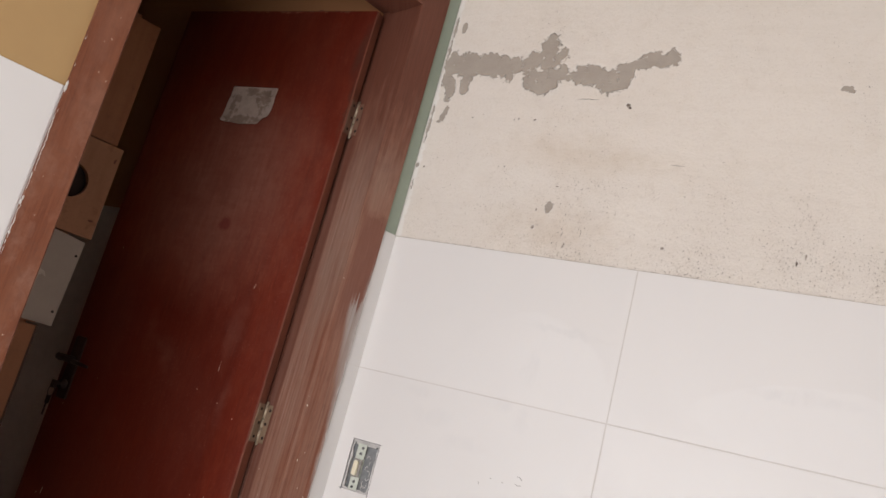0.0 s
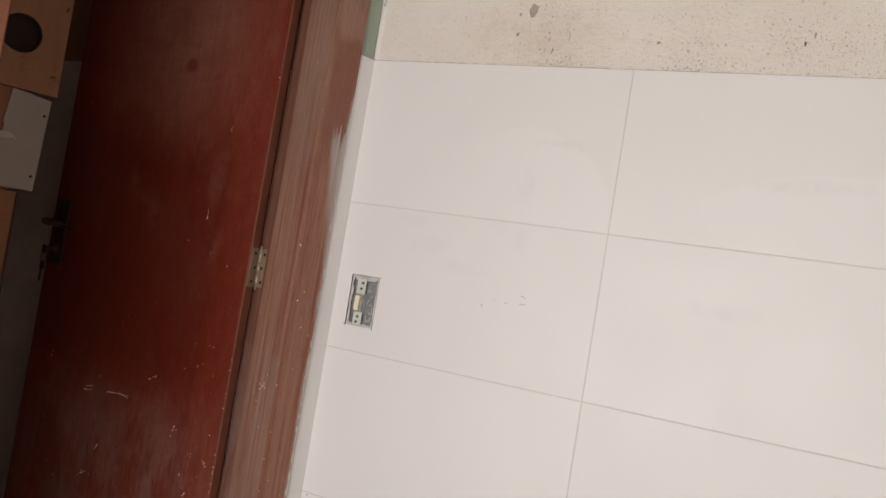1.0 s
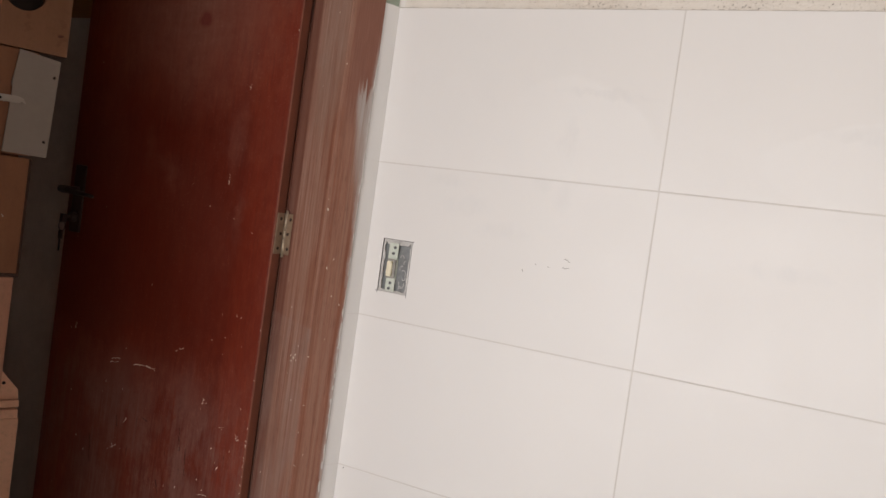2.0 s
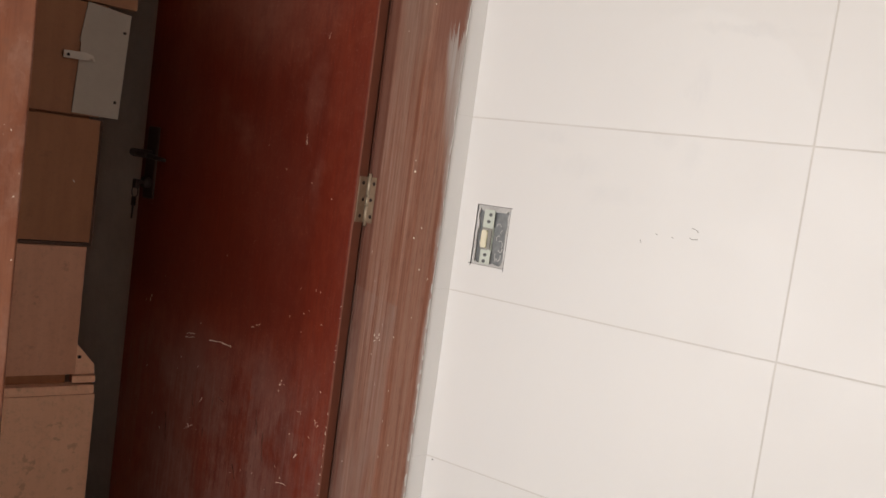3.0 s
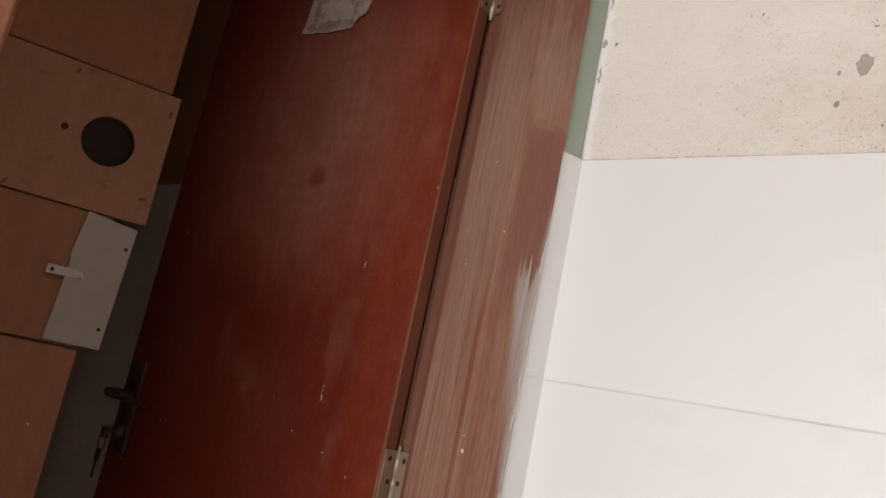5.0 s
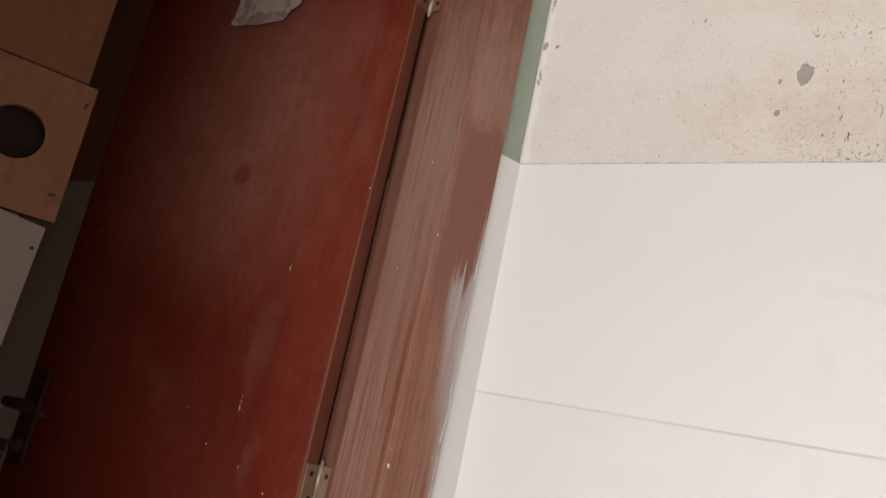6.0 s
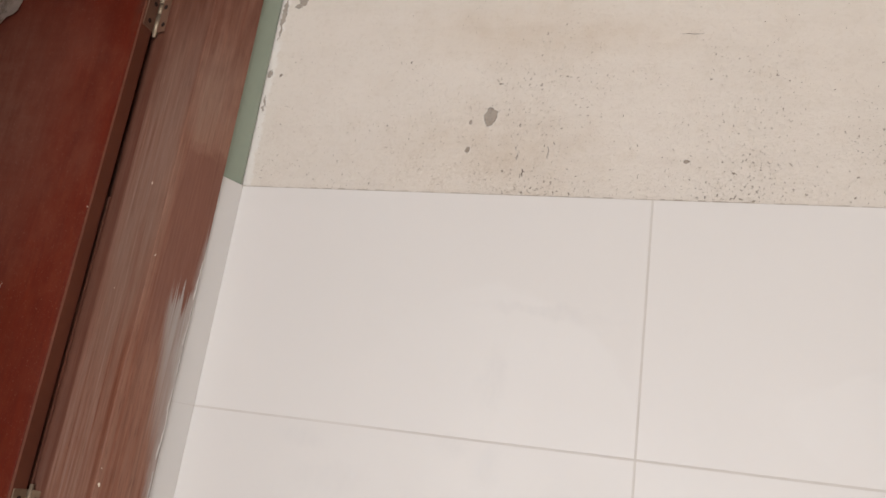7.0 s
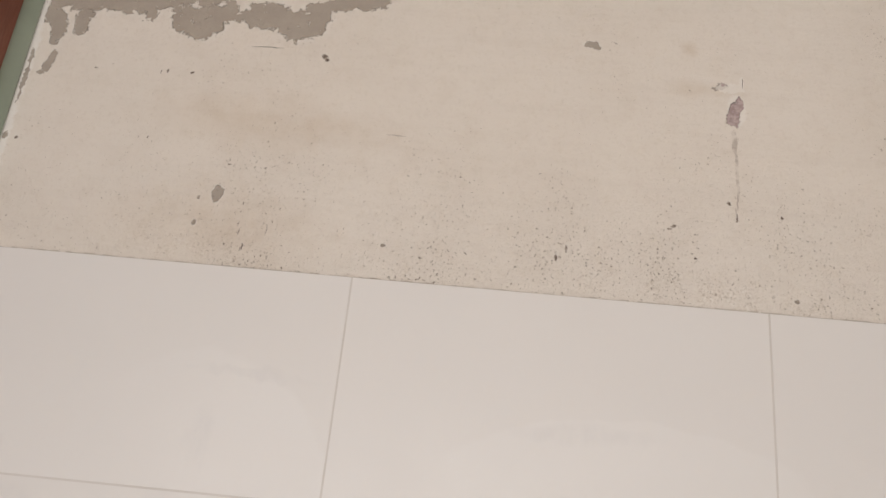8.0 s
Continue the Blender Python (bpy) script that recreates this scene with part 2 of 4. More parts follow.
def ceramic():
    m, nt, b = material("glazed_ceramic", 0.4)
    w = nt.nodes.new("ShaderNodeNewGeometry").outputs["Position"]
    haze = noise_of(nt, w, 4.0, 3, 0.5)
    col = mix(nt, by_object(nt), (0.676, 0.646, 0.618), (0.698, 0.668, 0.640))
    col = mix(nt, span(nt, haze, 0.4, 0.75, 0, 0.35), col, (0.660, 0.636, 0.614))
    # wiped cement haze: one broad cleaned swirl and thin grey smears
    swirl = blobs(nt, shift(nt, shift(nt, w, 5, 0.05, 3), 30, 0.008), [(0.40, 1.24, 0.185, 0.19), (0.98, 1.30, 0.25, 0.08), (0.95, 0.98, 0.20, 0.11)])
    faded = calc(nt, "MULTIPLY", span(nt, axis(nt, w, 2), 1.20, 1.36, 0.1, 1.0), span(nt, axis(nt, w, 0), 0.26, 0.44, 0.1, 1.0))
    col = mix(nt, calc(nt, "MULTIPLY", span(nt, swirl, 1.02, 0.96, 0.0, 0.6), faded), col, (0.715, 0.690, 0.666))
    smear = blobs(nt, shift(nt, shift(nt, w, 9, 0.05, 3), 30, 0.02, 3), [(0.40, 1.30, 0.014, 0.05), (0.405, 1.205, 0.02, 0.03), (0.165, 1.215, 0.035, 0.012), (0.215, 1.17, 0.05, 0.018), (0.295, 1.128, 0.05, 0.016), (0.36, 1.225, 0.02, 0.016), (0.47, 1.40, 0.09, 0.007), (0.80, 1.12, 0.07, 0.015), (0.92, 1.36, 0.10, 0.012)])
    streaks = noise_of(nt, vec(nt, "MULTIPLY", shift(nt, w, 6, 0.06), (30, 30, 9)), 1.0, 4, 0.6)
    col = mix(nt, calc(nt, "MULTIPLY", span(nt, smear, 1.3, 0.5), span(nt, streaks, 0.35, 0.6, 0.05, 0.45)), col, (0.625, 0.602, 0.585))
    put(nt, b.inputs["Base Color"], col)
    put(nt, b.inputs["Roughness"], span(nt, noise_of(nt, shift(nt, w, 5, 0.2), 8.0, 4), 0.3, 0.7, 0.32, 0.46))
    b.inputs["Specular IOR Level"].default_value = 0.4
    bump(nt, b, noise_of(nt, w, 9.0, 2), 0.05, 0.003)
    return m


def mahogany():
    """Dark red varnished veneer, bloomed and dusty in clouds, scuffed low down."""
    m, nt, b = material("red_varnished_veneer", 0.4)
    b.inputs["Specular IOR Level"].default_value = 0.28
    v = coords(nt)
    grain = noise_of(nt, shift(nt, vec(nt, "MULTIPLY", v, (190, 190, 13.0)), 0.5, 0.9), 1.0, 7, 0.72)
    broad = noise_of(nt, vec(nt, "MULTIPLY", v, (14, 14, 0.9)), 1.0, 4)
    cloud = noise_of(nt, vec(nt, "MULTIPLY", shift(nt, v, 3, 0.2), (5, 5, 2.2)), 1.0, 6, 0.62)
    z = axis(nt, v, 2)
    col = mix(nt, span(nt, grain, 0.22, 0.8), (0.100, 0.0092, 0.0036), (0.186, 0.0230, 0.0072))
    col = mix(nt, span(nt, broad, 0.35, 0.7, 0, 0.6), col, (0.072, 0.0074, 0.0033))
    mottle = noise_of(nt, vec(nt, "MULTIPLY", v, (60, 60, 24)), 1.0, 6, 0.7)
    col = mix(nt, span(nt, mottle, 0.45, 0.72, 0, 0.55), col, (0.185, 0.036, 0.014))
    streak = noise_of(nt, vec(nt, "MULTIPLY", v, (150, 150, 3.2)), 1.0, 6, 0.75)
    ripple = noise_of(nt, vec(nt, "MULTIPLY", shift(nt, v, 9, 0.03), (16, 16, 70)), 1.0, 4, 0.6)
    brow = calc(nt, "ADD", z, calc(nt, "MULTIPLY", calc(nt, "SUBTRACT", streak, 0.5), 0.22))
    brow = calc(nt, "ADD", brow, calc(nt, "MULTIPLY", calc(nt, "SUBTRACT", cloud, 0.5), 0.35))
    rubbed = noise_of(nt, vec(nt, "MULTIPLY", shift(nt, v, 14, 0.05), (13, 13, 5)), 1.0, 5, 0.65)
    rubbed = calc(nt, "ADD", rubbed, calc(nt, "MULTIPLY", calc(nt, "SUBTRACT", streak, 0.5), 0.55))
    worn = calc(nt, "MULTIPLY", span(nt, brow, 0.78, 0.63), span(nt, rubbed, 0.38, 0.60, 0.12, 1.1))
    patch = span(nt, blobs(nt, shift(nt, v, 6, 0.18), [(-0.48, 1.60, 0.24, 0.25)]), 1.35, 0.3)
    rub = span(nt, blobs(nt, shift(nt, shift(nt, v, 8, 0.08), 34, 0.06, 5), [(-0.545, 1.21, 0.016, 0.05), (-0.50, 1.18, 0.03, 0.018), (-0.47, 1.16, 0.02, 0.03), (-0.30, 1.25, 0.02, 0.10), (-0.27, 1.08, 0.012, 0.06)]), 1.4, 0.3, 0.0, 0.27)
    patch = calc(nt, "MAXIMUM", patch, rub)
    # shade put into the colour: mid band towards the free side, and the top
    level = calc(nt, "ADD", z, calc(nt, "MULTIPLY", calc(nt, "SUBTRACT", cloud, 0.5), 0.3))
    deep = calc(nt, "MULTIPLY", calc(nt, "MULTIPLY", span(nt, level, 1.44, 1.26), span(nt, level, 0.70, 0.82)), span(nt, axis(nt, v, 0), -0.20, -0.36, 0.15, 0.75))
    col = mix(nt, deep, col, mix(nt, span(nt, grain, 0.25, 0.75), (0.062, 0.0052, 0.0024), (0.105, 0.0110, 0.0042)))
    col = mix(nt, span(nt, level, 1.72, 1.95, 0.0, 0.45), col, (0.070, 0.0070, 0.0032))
    dust = calc(nt, "ADD", calc(nt, "MULTIPLY", span(nt, cloud, 0.44, 0.7), 0.14), calc(nt, "MULTIPLY", patch, span(nt, cloud, 0.3, 0.6, 0.5, 1.0)))
    bloom = dust
    bloom = calc(nt, "MULTIPLY", bloom, calc(nt, "MULTIPLY", span(nt, streak, 0.25, 0.75, 0.55, 1.05), span(nt, calc(nt, "ADD", calc(nt, "MULTIPLY", mottle, 0.5), calc(nt, "MULTIPLY", ripple, 0.5)), 0.35, 0.65, 0.62, 1.15)))
    col = mix(nt, bloom, col, (0.215, 0.086, 0.057))
    scuff = calc(nt, "MULTIPLY", worn, span(nt, calc(nt, "ADD", calc(nt, "MULTIPLY", mottle, 0.5), calc(nt, "MULTIPLY", streak, 0.5)), 0.35, 0.65, 0.5, 1.0))
    col = mix(nt, scuff, col, mix(nt, span(nt, cloud, 0.35, 0.65), (0.125, 0.046, 0.034), (0.195, 0.086, 0.063)))
    bloom = calc(nt, "MAXIMUM", bloom, scuff)
    # thin dark scratches low down
    nick = noise_of(nt, shift(nt, vec(nt, "MULTIPLY", v, (240, 240, 26)), 0.4, 1.2), 1.0, 3, 0.5)
    col = mix(nt, calc(nt, "MULTIPLY", span(nt, nick, 0.69, 0.72), span(nt, z, 0.78, 0.5, 0.0, 0.7)), col, (0.045, 0.010, 0.007))
    # worn, blackened stretch beside the hinge edge near the top
    grubby = span(nt, blobs(nt, shift(nt, shift(nt, v, 10, 0.05), 50, 0.015), [(-0.18, 1.98, 0.018, 0.10), (-0.175, 1.84, 0.010, 0.09)]), 1.2, 0.3, 0.0, 0.6)
    col = mix(nt, grubby, col, (0.055, 0.027, 0.018))
    knot = span(nt, blobs(nt, shift(nt, v, 30, 0.01), [(-0.431, 1.498, 0.02, 0.018)]), 1.2, 0.6, 0, 0.7)
    col = mix(nt, knot, col, (0.12, 0.012, 0.008))
    # settled dust, as pale pin-pricks in drifts
    motes = noise_of(nt, v, 520.0, 2, 0.5)
    col = mix(nt, calc(nt, "MULTIPLY", span(nt, motes, 0.66, 0.74), span(nt, cloud, 0.35, 0.65, 0.1, 0.6)), col, (0.30, 0.155, 0.115))
    put(nt, b.inputs["Base Color"], col)
    put(nt, b.inputs["Roughness"], span(nt, bloom, 0.0, 0.5, 0.42, 0.62))
    speck = noise_of(nt, shift(nt, v, 200, 0.002), 420.0, 2, 0.5)
    bump(nt, b, calc(nt, "ADD", grain, calc(nt, "MULTIPLY", speck, 0.6)), 0.14, 0.0006)
    return m


def jamb_wood(name, warm):
    """Brown frame timber, the varnish half sanded off, with pale smears of joint filler along the wall side."""
    m, nt, b = material(name, 0.55)
    b.inputs["Specular IOR Level"].default_value = 0.3
    v = coords(nt)
    s, z = axis(nt, v, 0), axis(nt, v, 2)
    grain = noise_of(nt, shift(nt, vec(nt, "MULTIPLY", v, (160, 160, 9.0)), 0.5, 0.6), 1.0, 6, 0.7)
    line = noise_of(nt, shift(nt, vec(nt, "MULTIPLY", v, (330, 330, 16.0)), 0.4, 0.8), 1.0, 5, 0.7)
    cloud = noise_of(nt, vec(nt, "MULTIPLY", v, (22, 22, 6.0)), 1.0, 6, 0.65)
    if warm:
        col = mix(nt, span(nt, grain, 0.3, 0.7), (0.130, 0.037, 0.016), (0.200, 0.066, 0.030))
        col = mix(nt, span(nt, cloud, 0.45, 0.7, 0, 0.6), col, (0.235, 0.095, 0.052))
        haze = noise_of(nt, vec(nt, "MULTIPLY", shift(nt, v, 12, 0.05), (18, 18, 9)), 1.0, 5, 0.65)
        col = mix(nt, calc(nt, "MULTIPLY", span(nt, haze, 0.47, 0.62), span(nt, z, 1.75, 1.25, 0.1, 0.55)), col, (0.265, 0.135, 0.092))
        col = mix(nt, span(nt, noise_of(nt, v, 60.0, 5, 0.7), 0.5, 0.7, 0, 0.5), col, (0.15, 0.058, 0.034))
        col = mix(nt, span(nt, noise_of(nt, vec(nt, "MULTIPLY", v, (120, 120, 60)), 1.0, 3), 0.72, 0.74, 0, 0.75), col, (0.42, 0.30, 0.22))
    else:
        r = unrolled(nt, v)
        u = axis(nt, r, 0)
        fibre = noise_of(nt, shift(nt, vec(nt, "MULTIPLY", r, (400, 1, 13)), 0.5, 0.8), 1.0, 5, 0.7)
        stripe = noise_of(nt, shift(nt, vec(nt, "MULTIPLY", r, (125, 1, 2.0)), 0.5, 0.6), 1.0, 3, 0.6)
        pores = noise_of(nt, vec(nt, "MULTIPLY", r, (900, 1, 34)), 1.0, 3, 0.6)
        reveal = span(nt, u, 0.112, 0.122)
        wear = noise_of(nt, vec(nt, "MULTIPLY", r, (14, 1, 3.4)), 1.0, 4, 0.6)
        col = mix(nt, span(nt, fibre, 0.3, 0.7), (0.168, 0.057, 0.032), (0.285, 0.116, 0.070))
        plank = noise_of(nt, shift(nt, vec(nt, "MULTIPLY", r, (52, 1, 1.6)), 0.6, 0.8), 1.0, 4, 0.6)
        col = mix(nt, span(nt, plank, 0.40, 0.62, 0.0, 0.55), col, (0.305, 0.172, 0.122))
        col = mix(nt, span(nt, plank, 0.42, 0.30, 0.0, 0.6), col, (0.205, 0.058, 0.027))
        # ribbed grain, the ridges rubbed pale
        rib = calc(nt, "MULTIPLY", span(nt, stripe, 0.42, 0.66), calc(nt, "MULTIPLY", span(nt, reveal, 0.0, 1.0, 0.10, 0.46), span(nt, wear, 0.40, 0.60, 0.12, 1.0)))
        col = mix(nt, rib, col, (0.43, 0.305, 0.252))
        col = mix(nt, span(nt, stripe, 0.46, 0.34, 0.0, 0.3), col, (0.100, 0.035, 0.022))
        col = mix(nt, span(nt, pores, 0.54, 0.70, 0.0, 0.55), col, (0.080, 0.031, 0.020))
        # grey rubbed stretch on the reveal, brown chafed skin above the bare patch
        chafe = span(nt, blobs(nt, shift(nt, shift(nt, r, 8, 0.06), 60, 0.016), [(0.165, 1.48, 0.060, 0.21), (0.16, 1.66, 0.055, 0.13), (0.080, 1.655, 0.040, 0.09)]), 1.35, 0.4)
        col = mix(nt, calc(nt, "MULTIPLY", chafe, span(nt, cloud, 0.3, 0.65, 0.25, 0.7)), col, mix(nt, span(nt, fibre, 0.3, 0.7), (0.215, 0.125, 0.090), (0.345, 0.238, 0.188)))
        split = calc(nt, "MULTIPLY", span(nt, noise_of(nt, vec(nt, "MULTIPLY", r, (340, 1, 3.2)), 1.0, 2), 0.66, 0.70), span(nt, blobs(nt, r, [(0.12, 1.66, 0.03, 0.13)]), 1.1, 0.8, 0.0, 0.8))
        col = mix(nt, split, col, (0.050, 0.018, 0.012))
        # darker red strip along the rebate
        col = mix(nt, span(nt, u, 0.2170, 0.2235, 0.0, 0.6), col, mix(nt, span(nt, fibre, 0.3, 0.7), (0.085, 0.026, 0.016), (0.135, 0.045, 0.030)))
        foot = calc(nt, "MULTIPLY", span(nt, calc(nt, "ADD", z, calc(nt, "MULTIPLY", axis(nt, v, 1), 0.08)), 0.8835, 0.8815), span(nt, s, 0.112, 0.115))
        col = mix(nt, calc(nt, "MULTIPLY", foot, span(nt, cloud, 0.4, 0.65, 0.05, 0.55)), col, (0.255, 0.165, 0.135))
        kept = span(nt, calc(nt, "ADD", z, calc(nt, "MULTIPLY", calc(nt, "SUBTRACT", cloud, 0.5), 0.7)), 1.62, 1.90, 0.0, 0.9)
        col = mix(nt, kept, col, mix(nt, span(nt, fibre, 0.3, 0.7), (0.098, 0.030, 0.017), (0.160, 0.055, 0.033)))
        # bare red-brown patch and pale brushed filler beside the wall
        fray = noise_of(nt, vec(nt, "MULTIPLY", v, (430, 430, 7)), 1.0, 4, 0.65)
        tooth = noise_of(nt, vec(nt, "MULTIPLY", v, (110, 110, 1.0)), 1.0, 2, 0.5)
        edge = calc(nt, "ADD", s, calc(nt, "MULTIPLY", calc(nt, "SUBTRACT", cloud, 0.5), 0.02))
        brow = calc(nt, "ADD", z, calc(nt, "MULTIPLY", calc(nt, "SUBTRACT", noise_of(nt, v, 60.0, 4), 0.5), 0.05))
        bare = calc(nt, "MULTIPLY", span(nt, edge, 0.112, 0.100), calc(nt, "MULTIPLY", span(nt, brow, 1.585, 1.565), span(nt, z, 1.26, 1.36)))
        col = mix(nt, calc(nt, "MULTIPLY", bare, 0.85), col, mix(nt, span(nt, fibre, 0.3, 0.7), (0.165, 0.063, 0.041), (0.225, 0.098, 0.068)))
        top = calc(nt, "ADD", calc(nt, "MULTIPLY", fray, 0.13), calc(nt, "MULTIPLY", tooth, 0.10))
        brushed = span(nt, calc(nt, "SUBTRACT", z, top), 1.262, 1.250)
        wide = span(nt, z, 1.08, 1.34, 0.046, 0.084)
        smear = calc(nt, "MULTIPLY", brushed, span(nt, calc(nt, "ADD", edge, calc(nt, "MULTIPLY", calc(nt, "SUBTRACT", fray, 0.5), 0.03)), wide, calc(nt, "SUBTRACT", wide, 0.012)))
        col = mix(nt, calc(nt, "MULTIPLY", smear, calc(nt, "MULTIPLY", span(nt, fray, 0.25, 0.7, 0.4, 0.95), span(nt, z, 1.06, 1.30, 0.35, 1.0))), col, (0.40, 0.36, 0.33))
        lip = span(nt, calc(nt, "ADD", s, calc(nt, "ADD", calc(nt, "MULTIPLY", cloud, 0.040), calc(nt, "MULTIPLY", fray, 0.014))), 0.078, 0.068)
        lip = calc(nt, "MULTIPLY", lip, span(nt, calc(nt, "SUBTRACT", z, calc(nt, "MULTIPLY", top, 1.3)), 1.29, 1.24))
        col = mix(nt, calc(nt, "MULTIPLY", lip, span(nt, fray, 0.3, 0.65, 0.3, 0.9)), col, (0.44, 0.40, 0.37))
    put(nt, b.inputs["Base Color"], col)
    bump(nt, b, calc(nt, "ADD", grain, line if warm else calc(nt, "ADD", stripe, fibre)), 0.3, 0.0007)
    return m


def plywood(name, a, c, vary=0.25, spots=0.5):
    """Thin brown board, blotched and dusty, varied from piece to piece."""
    m, nt, b = material(name, 0.6)
    v = coords(nt)
    grain = noise_of(nt, vec(nt, "MULTIPLY", v, (50, 50, 4)), 1.0, 5, 0.6)
    cloud = noise_of(nt, v, 6.0, 5, 0.6)
    spot = span(nt, noise_of(nt, shift(nt, v, 60, 0.01), 26.0, 3), 0.655, 0.70, 0, spots)
    col = mix(nt, span(nt, calc(nt, "ADD", calc(nt, "MULTIPLY", grain, 0.5), calc(nt, "MULTIPLY", cloud, 0.5)), 0.35, 0.65), a, c)
    col = mix(nt, calc(nt, "MULTIPLY", by_object(nt), vary), col, (0.16, 0.075, 0.036))
    col = mix(nt, spot, col, mix(nt, 0.55, col, (0.17, 0.06, 0.025)))
    speck = noise_of(nt, v, 90.0, 5, 0.75)
    col = mix(nt, span(nt, speck, 0.5, 0.75, 0, 0.4), col, mix(nt, 0.55, col, (0.10, 0.05, 0.028)))
    put(nt, b.inputs["Base Color"], col)
    bump(nt, b, calc(nt, "ADD", grain, speck), 0.2, 0.001)
    return m


def paper_face():
    m, nt, b = material("torn_grey_paper", 0.85)
    v = coords(nt)
    rub = noise_of(nt, shift(nt, v, 40, 0.03), 30.0, 7, 0.75)
    ring = span(nt, blobs(nt, shift(nt, v, 30, 0.03), [(-0.525, 1.825, 0.016, 0.034), (-0.435, 1.832, 0.020, 0.036), (-0.47, 1.860, 0.04, 0.010), (-0.48, 1.780, 0.075, 0.014)]), 1.35, 0.7, -0.14, 0.08)
    f = span(nt, calc(nt, "ADD", rub, ring), 0.46, 0.56)
    col = mix(nt, f, mix(nt, span(nt, rub, 0.4, 0.62), (0.69, 0.555, 0.47), (0.57, 0.44, 0.36)), mix(nt, span(nt, rub, 0.4, 0.65), (0.50, 0.365, 0.280), (0.33, 0.232, 0.170)))
    put(nt, b.inputs["Base Color"], col)
    bump(nt, b, calc(nt, "ADD", rub, noise_of(nt, shift(nt, v, 25, 0.03), 55.0, 3)), 0.9, 0.004)
    return m


PLASTER = plaster_wall()
CERAMIC = ceramic()
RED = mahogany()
JAMB = jamb_wood("sanded_frame_timber", False)
JAMB_WARM = jamb_wood("orange_frame_timber", True)
PLY = plywood("brown_plywood", (0.32, 0.108, 0.038), (0.41, 0.152, 0.058))
PLY_PALE = plywood("pale_hardboard", (0.345, 0.143, 0.063), (0.42, 0.186, 0.088))
# lower, paler boards: the stronger light low down is put into their colour
PLY_HALF_LIT = plywood("half_lit_hardboard", (0.60, 0.278, 0.168), (0.68, 0.332, 0.208), 0.1)
PLY_RAW_LIT = plywood("lit_raw_hardboard", (0.80, 0.42, 0.262), (0.88, 0.49, 0.32), 0.08, 0.5)
PAPER = paper_face()
GRIME = plain("brown_grime", (0.30, 0.245, 0.195), (0.56, 0.50, 0.435), 0.9, 60)
GROUT = plain("cement_grout", (0.635, 0.598, 0.562), (0.55, 0.51, 0.472), 0.9, 30)
GREEN = plain("old_green_paint", (0.255, 0.30, 0.235), (0.32, 0.36, 0.285), 0.6, 30)
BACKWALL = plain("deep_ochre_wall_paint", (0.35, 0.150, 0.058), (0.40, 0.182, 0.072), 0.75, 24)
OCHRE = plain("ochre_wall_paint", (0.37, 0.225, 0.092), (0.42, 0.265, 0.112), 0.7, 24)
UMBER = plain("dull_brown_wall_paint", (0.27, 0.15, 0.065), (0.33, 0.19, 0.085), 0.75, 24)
GREY = plain("grey_gloss_paint", (0.49, 0.38, 0.32), (0.66, 0.53, 0.45), 0.5, 40)
WHITE = plain("white_wall_paint", (0.74, 0.72, 0.69), (0.79, 0.77, 0.74), 0.8, 20)
CREAMWALL = plain("pale_wall_paint", (0.70, 0.67, 0.64), (0.76, 0.73, 0.70), 0.75, 20)
FLOOR = plain("pale_screed_floor", (0.55, 0.51, 0.46), (0.64, 0.60, 0.54), 0.5, 16)
LIPPING = plain("brown_door_edge", (0.128, 0.036, 0.017), (0.182, 0.056, 0.029), 0.6, 50)
EDGE_SHADOW = plain("dark_brown_edge_shadow", (0.055, 0.020, 0.010), (0.095, 0.036, 0.018), 0.7, 60)
PLATE = plain("rusty_hinge_plate", (0.19, 0.122, 0.076), (0.335, 0.235, 0.155), 0.5, 170, 0.25)
STAINED = plain("varnish_stained_hinge_plate", (0.13, 0.058, 0.034), (0.20, 0.105, 0.066), 0.6, 120, 0.1)
STEEL = plain("tarnished_hinge_steel", (0.27, 0.20, 0.135), (0.46, 0.365, 0.265), 0.42, 150, 0.5)
DARK = plain("dark_hole", (0.032, 0.021, 0.018), (0.05, 0.034, 0.028), 0.8, 60)
DARK.node_tree.nodes["Principled BSDF"].inputs["Specular IOR Level"].default_value = 0.1
BRONZE = plain("blackened_handle_metal", (0.020, 0.010, 0.008), (0.038, 0.020, 0.016), 0.5, 80)
BRONZE.node_tree.nodes["Principled BSDF"].inputs["Specular IOR Level"].default_value = 0.25
MORTAR = plain("rough_mortar", (0.33, 0.31, 0.29), (0.64, 0.61, 0.58), 0.95, 180, 0.0, 0.8)
BOXGREY = plain("dusty_grey_plastic", (0.095, 0.098, 0.099), (0.26, 0.262, 0.258), 0.7, 110)
SURROUND = plain("worn_grey_plastic", (0.19, 0.175, 0.15), (0.36, 0.335, 0.295), 0.6, 120)
STRAP = plain("pale_painted_metal", (0.42, 0.445, 0.375), (0.60, 0.62, 0.54), 0.5, 160)
CREAM = plain("cream_plastic", (0.70, 0.63, 0.46), (0.76, 0.70, 0.54), 0.35, 60)
WHITEBOARD = plain("white_laminate", (0.365, 0.29, 0.235), (0.425, 0.345, 0.285), 0.5, 40)
HASP = plain("white_hasp_metal", (0.46, 0.375, 0.31), (0.56, 0.47, 0.40), 0.45, 80)
FILLER = plain("grey_joint_filler", (0.36, 0.32, 0.29), (0.56, 0.52, 0.485), 0.85, 120)
FLECK = plain("dried_white_paint", (0.62, 0.50, 0.38), (0.78, 0.68, 0.56), 0.6, 200)
MARK = plain("grey_adhesive", (0.26, 0.235, 0.21), (0.46, 0.43, 0.39), 0.8, 150)
